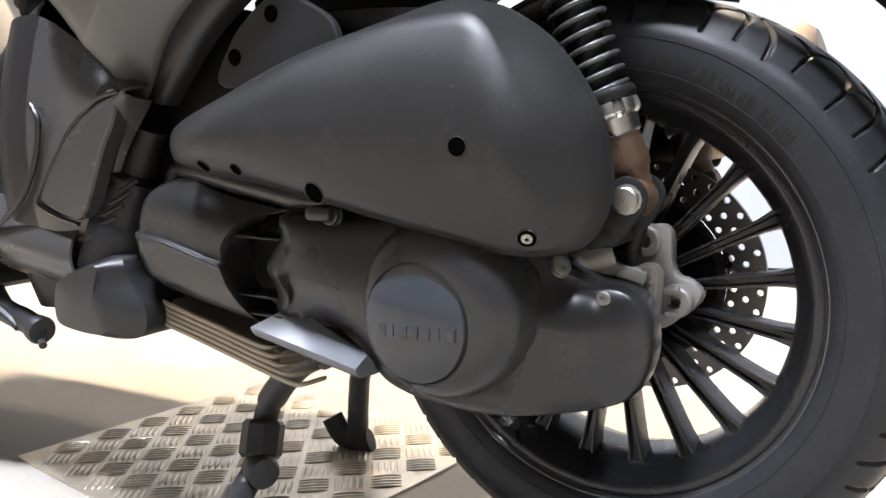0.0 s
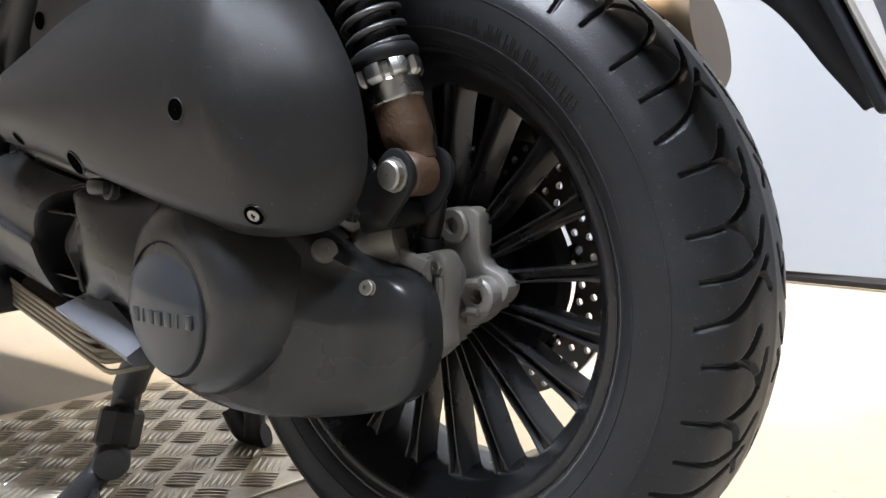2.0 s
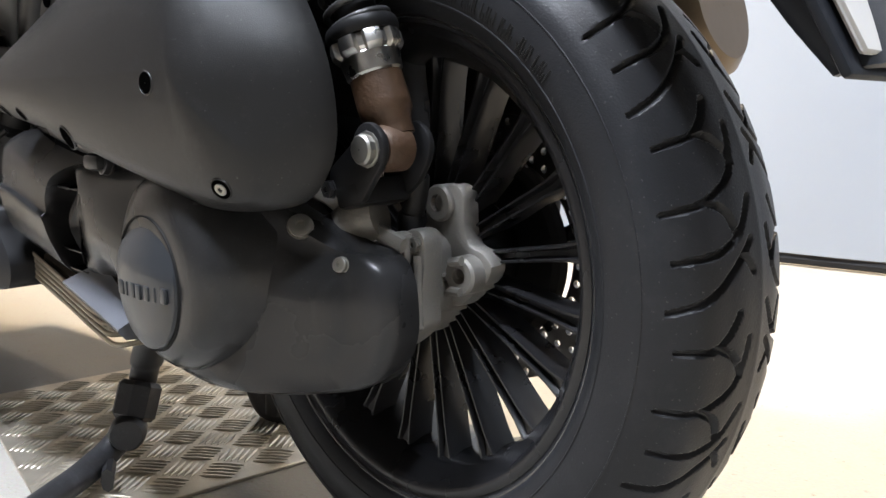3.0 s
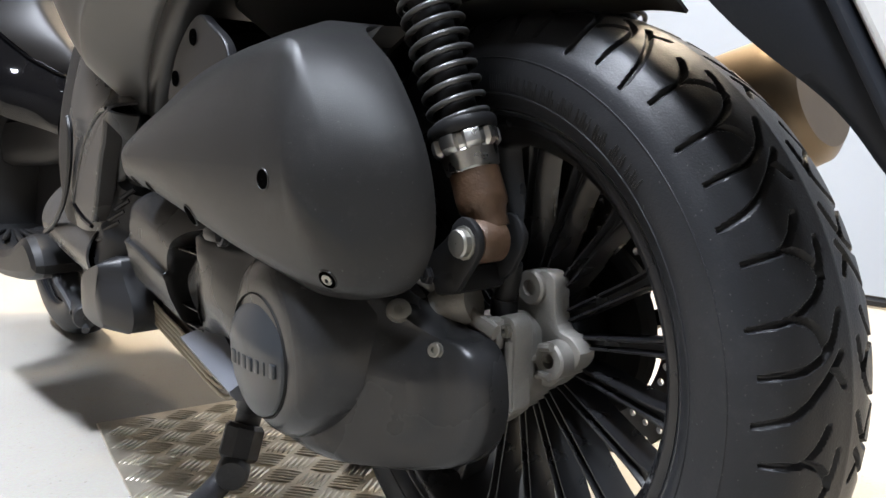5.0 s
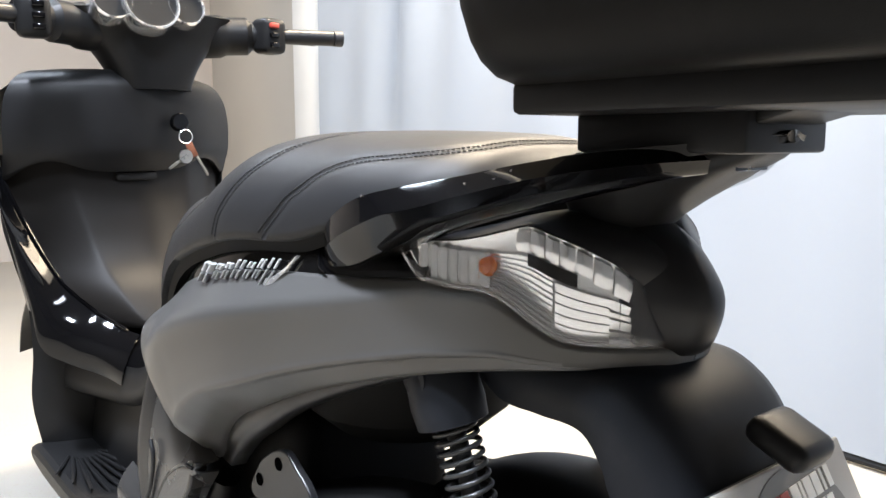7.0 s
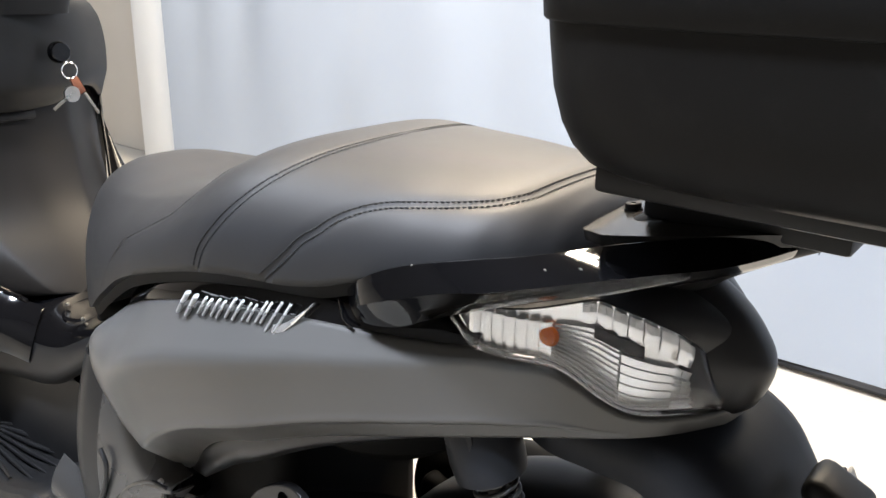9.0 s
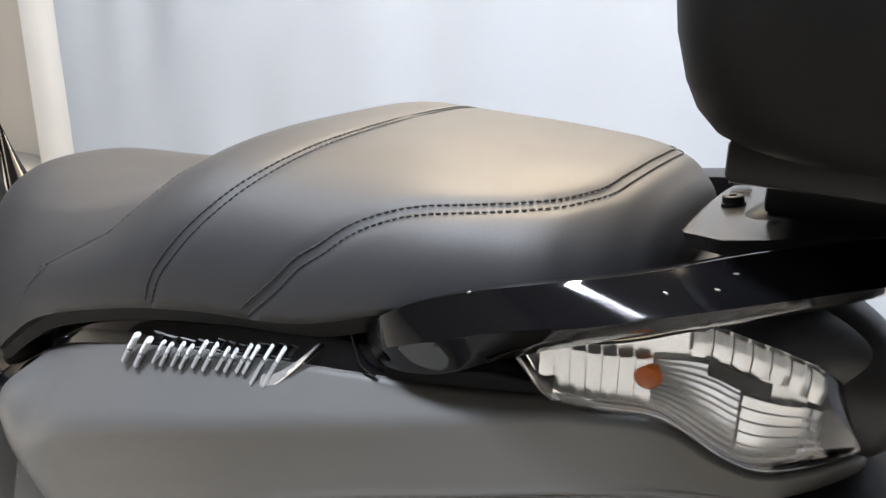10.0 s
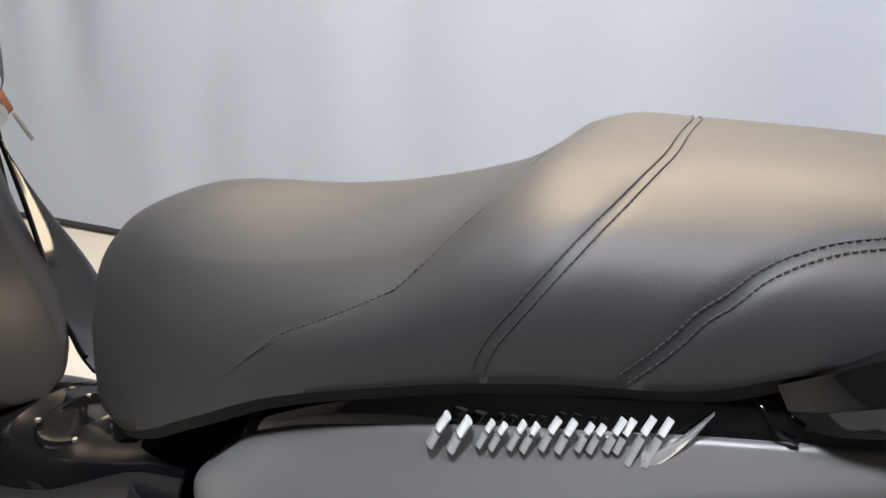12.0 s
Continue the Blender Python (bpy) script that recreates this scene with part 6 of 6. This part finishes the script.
for s in (-1, 1):
    flip = (lambda g: g) if s < 0 else mirrored
    # gloss piece: an arm up beside the knee panel that sweeps round into the neck
    inner = spl([(-1.212, -0.240, 0.870), (-1.196, -0.232, 0.830), (-1.160, -0.204, 0.740), (-1.118, -0.168, 0.650), (-1.072, -0.130, 0.598), (-1.040, -0.110, 0.578), (-1.010, -0.092, 0.562), (-0.975, -0.075, 0.553)], 60)
    outer_e = spl([(-1.168, -0.254, 0.872), (-1.162, -0.252, 0.800), (-1.145, -0.238, 0.698), (-1.112, -0.226, 0.605), (-1.090, -0.218, 0.530), (-1.065, -0.178, 0.497), (-1.02, -0.134, 0.476), (-0.97, -0.115, 0.463)], 60)
    P = [[a * (1 - k) + b * k + np.array([0.016 * math.sin(math.pi * k), -0.014 * math.sin(math.pi * k) ** 0.8, 0.0]) for k in np.linspace(0, 1, 14)] for a, b in zip(inner, outer_e)]
    P = np.array(P)
    if s > 0:
        # on the far side the arm narrows to nothing towards the glove box and spreads lower down
        P = swept(P * (1, -1, 1)) * (1, -1, 1)
        grow = np.clip((np.arange(60) - 8) / 26, 0.02, 1)[:, None, None]
        P = P[:, :1] + (P - P[:, :1]) * grow
        P[:, :, 1] -= 0.035 * np.linspace(0, 1, 14)[None, :] * np.exp(-((np.arange(60) - 32) / 12) ** 2)[:, None]
    part("gloss_trim", flip(sheet(P, 0.004)), M_GLOSS, front, "gloss black curved trim", sharp=60)
    part("trim_bead", flip(tube(P[:56, 0] + np.array([0.002, -0.001, 0.002]), 0.0032, 8)), M_GLOSS, front, "gloss black bead along the knee panel")
    if s < 0:
        # the slot isn't cut, a flattened black tube paints its shade
        part("trim_slot", flip(tube(spl([(-1.150, -0.240, 0.745), (-1.132, -0.222, 0.690), (-1.110, -0.200, 0.640)], 16), list(np.linspace(0.004, 0.011, 12)) + [0.010, 0.008, 0.005, 0.002], 10, flat=0.5)), M_VOID, front, "black shape for the shade of a slot in the trim")
    part("inner_wall", flip(sheet(np.array([[(x, -0.086 - 0.02 * (1 - k) - 0.07 * max(0, (x + 0.85) / 0.2) * (0.4 + 0.6 * k), 0.285 + 0.165 * k) for k in np.linspace(0, 1, 8)] for x in np.linspace(-1.2, -0.62, 24)]), 0.004)), M_BLACK, front, "matt black inner wall", sharp=60)
    fb = part("footboard", flip(prism(spl([(-1.22, 0.30), (-1.0, 0.285), (-0.92, 0.29), (-0.82, 0.315), (-0.78, 0.26), (-0.95, 0.235), (-1.1, 0.24), (-1.22, 0.26)], 70, True), -0.216, -0.06, 0.015)), M_BLACK, front, "black footboard", sharp=20)
    for i in range(9):
        a = radians(-70 + 17.5 * i)
        c, d = math.cos(a), math.sin(a)
        part("foot_rib", flip(tube([(-1.13 + 0.05 * c, -0.148 + 0.03 * d, 0.298), (-1.13 + 0.16 * c, -0.148 + 0.055 * d, 0.294), (-1.13 + 0.24 * c, -0.148 + 0.075 * d, 0.294)], [0.003, 0.0045, 0.002], 8)), M_BLACK, front)
part("inner_core", block((0.5, 0.16, 0.20), Matrix.Translation((-0.92, 0, 0.39)), 0.03, 2), M_VOID, front)
part("steering_tube", tube([(-1.18, 0, 1.05), (-1.45, 0, 0.45), (-1.5, 0, 0.35)], 0.04, 14), M_VOID, front)
part("front_mudguard", sheet(np.array([[(-1.535 + math.cos(a) * (0.31 - 0.02 * abs(k) ** 2), 0.085 * k, 0.279 + math.sin(a) * (0.31 - 0.02 * abs(k) ** 2)) for k in np.linspace(-1, 1, 9)] for a in np.radians(np.linspace(20, 165, 24))]), 0.003), M_PAINT, front, "satin grey front mudguard", sharp=60)

barset = thing("handlebar", "", "")
barset.parent = scooter
tagged(barset, "black covered handlebar with switches and round dials")
rows = []
for k in np.linspace(0, 1, 15):
    z = 1.02 + 0.15 * k
    hw = 0.075 + 0.105 * k ** 1.5
    hd = 0.055 + 0.035 * k
    rows.append([(-1.15 - 0.015 * k + hd * math.copysign(abs(math.cos(a)) ** 0.7, math.cos(a)), hw * math.copysign(abs(math.sin(a)) ** 0.7, math.sin(a)), z) for a in np.linspace(0, 2 * math.pi, 48, endpoint=False)])
part("cowl", grid(rows, False, True, True, True), M_BLACK, barset, "matt black handlebar cowl", sharp=50)
for y, r, x in ((-0.028, 0.054, -1.058), (-0.100, 0.038, -1.066), (0.043, 0.038, -1.066)):
    d = part("dial", turned([(0, 0.0005), (0, r * 0.9), (0.002, r * 0.92)], (x, y, 1.181), (0.95, 0, 0.30), 36, False), M_VOID, barset, "dark dial")
    part("dial_ring", turned([(0.0, r * 0.9), (0.006, r * 0.91), (0.008, r * 0.95), (0.006, r), (0.0, r * 1.03), (-0.035, r * 1.0)], (x, y, 1.181), (0.95, 0, 0.30), 36, False), M_CHROME, d, "bright dial ring")
for s in (-1, 1):
    flip = (lambda g: g) if s < 0 else mirrored
    part("bar_arm", flip(tube(spl([(-1.15, -0.10, 1.135), (-1.12, -0.19, 1.140), (-1.09, -0.26, 1.142)], 16), [0.045] * 5 + [0.04] * 5 + [0.03] * 6, 18)), M_BLACK, barset)
    part("switch_box", flip(block((0.055, 0.06, 0.075), pose(-1.085, -0.235, 1.14, 0, 0, -14), 0.014, 3)), M_BLACK, barset, "black switch box")
    for dz in (-0.02, 0.0, 0.02):
        part("switch", flip(block((0.012, 0.022, 0.011), pose(-1.055, -0.232, 1.14 + dz, 0, 0, -14), 0.003)), M_RED if (s > 0 and dz > 0.01) else M_GLOSS, barset, "red switch" if (s > 0 and dz > 0.01) else "")
    part("grip", flip(tube([(-1.085, -0.26, 1.142), (-1.065, -0.32, 1.142), (-1.045, -0.372, 1.142)], 0.0165, 18)), M_DARK, barset, "grey rubber grip")
    part("bar_end", flip(tube([(-1.045, -0.373, 1.142), (-1.040, -0.392, 1.142)], 0.0175, 18)), M_STAND, barset)
    part("brake_lever", flip(tube(spl([(-1.15, -0.22, 1.142), (-1.155, -0.30, 1.142), (-1.14, -0.38, 1.14)], 14), 0.006, 8)), M_STAND, barset)
part("ignition", turned([(0, 0.0005), (0, 0.016), (-0.004, 0.019), (-0.014, 0.019)], (-1.095, 0.035, 0.955), (1, 0, 0.1), 22, False), M_GLOSS, barset)

keys = thing("key_bunch", "two keys and brown leather tag hanging in the lock", "keys")
KY, KX = 0.035, -1.075
part("ring", tube([(KX, KY + 0.014 * math.cos(a), 0.925 + 0.014 * math.sin(a)) for a in np.linspace(0, 2 * math.pi, 28, endpoint=False)], 0.0012, 6, True), M_CHROME, keys)
part("leather_tag", block((0.004, 0.016, 0.032), pose(KX, KY + 0.012, 0.898, 25, 0, 0), 0.003), M_LEATHER, keys, "brown leather tag")
part("silver_fob", turned([(-0.003, 0.0005), (-0.003, 0.014), (0.003, 0.014), (0.003, 0.0005)], (KX + 0.006, KY - 0.004, 0.885), (1, 0, 0), 22, False), M_COLLAR, keys, "silver fob")
part("key", block((0.002, 0.006, 0.045), pose(KX + 0.004, KY + 0.032, 0.865, 30, 0, 0), 0.001), M_ZINC, keys)
part("key", block((0.002, 0.006, 0.04), pose(KX + 0.004, KY - 0.022, 0.872, -55, 0, 0), 0.001), M_ZINC, keys)

# ---- chequered sheet on the floor ----
cheq = tagged(part("chequer_plate", block((0.52, 0.44, 0.004), pose(-0.546, 0.023, 0.002, 0, 0, -8), 0.001, 1), M_CHEQ), "worn aluminium chequer plate lying on the floor", "metal plate")


def tread_bars():
    base = tube([(-0.0195, 0, 0), (-0.010, 0.0, 0.0004), (0, 0, 0.0006), (0.010, 0, 0.0004), (0.0195, 0, 0)], [0.0006, 0.0026, 0.0031, 0.0026, 0.0006], 6, flat=0.6)
    one = bpy.data.meshes.new("raised_bar")
    one.from_pydata([tuple(p) for p in base[0]], [], base[1])
    one.shade_smooth()
    one.materials.append(M_CHEQ)
    rest, count = [], 0
    M0 = pose(-0.546, 0.023, 0.004, 0, 0, -8)
    pitch = 0.0455
    R45 = pose(0, 0, 0, 0, 0, 44)
    for i in range(-8, 9):
        for j in range(-8, 9):
            c = R45 @ Vector((pitch * i, pitch * j, 0))
            cx, cy = c.x, c.y
            if abs(cx) > 0.237 or abs(cy) > 0.197:
                continue
            turn = 44 if (i + j) % 2 else 134
            for k in range(5):
                o = (k - 2) * 0.0082
                m = M0 @ pose(cx, cy, 0.0003, 0, 0, turn) @ pose(0, o, 0)
                x, y = m.translation.x, m.translation.y
                if count < 300 and x > -0.80 and x < -0.50 and y < 0.06:
                    ob = new("raised_bar", one)
                    ob.parent = cheq
                    ob.matrix_basis = m
                    count += 1
                else:
                    rest.append(moved(base, m))
    part("raised_bar", join(*rest), M_CHEQ, cheq, kind="stuff")


tread_bars()
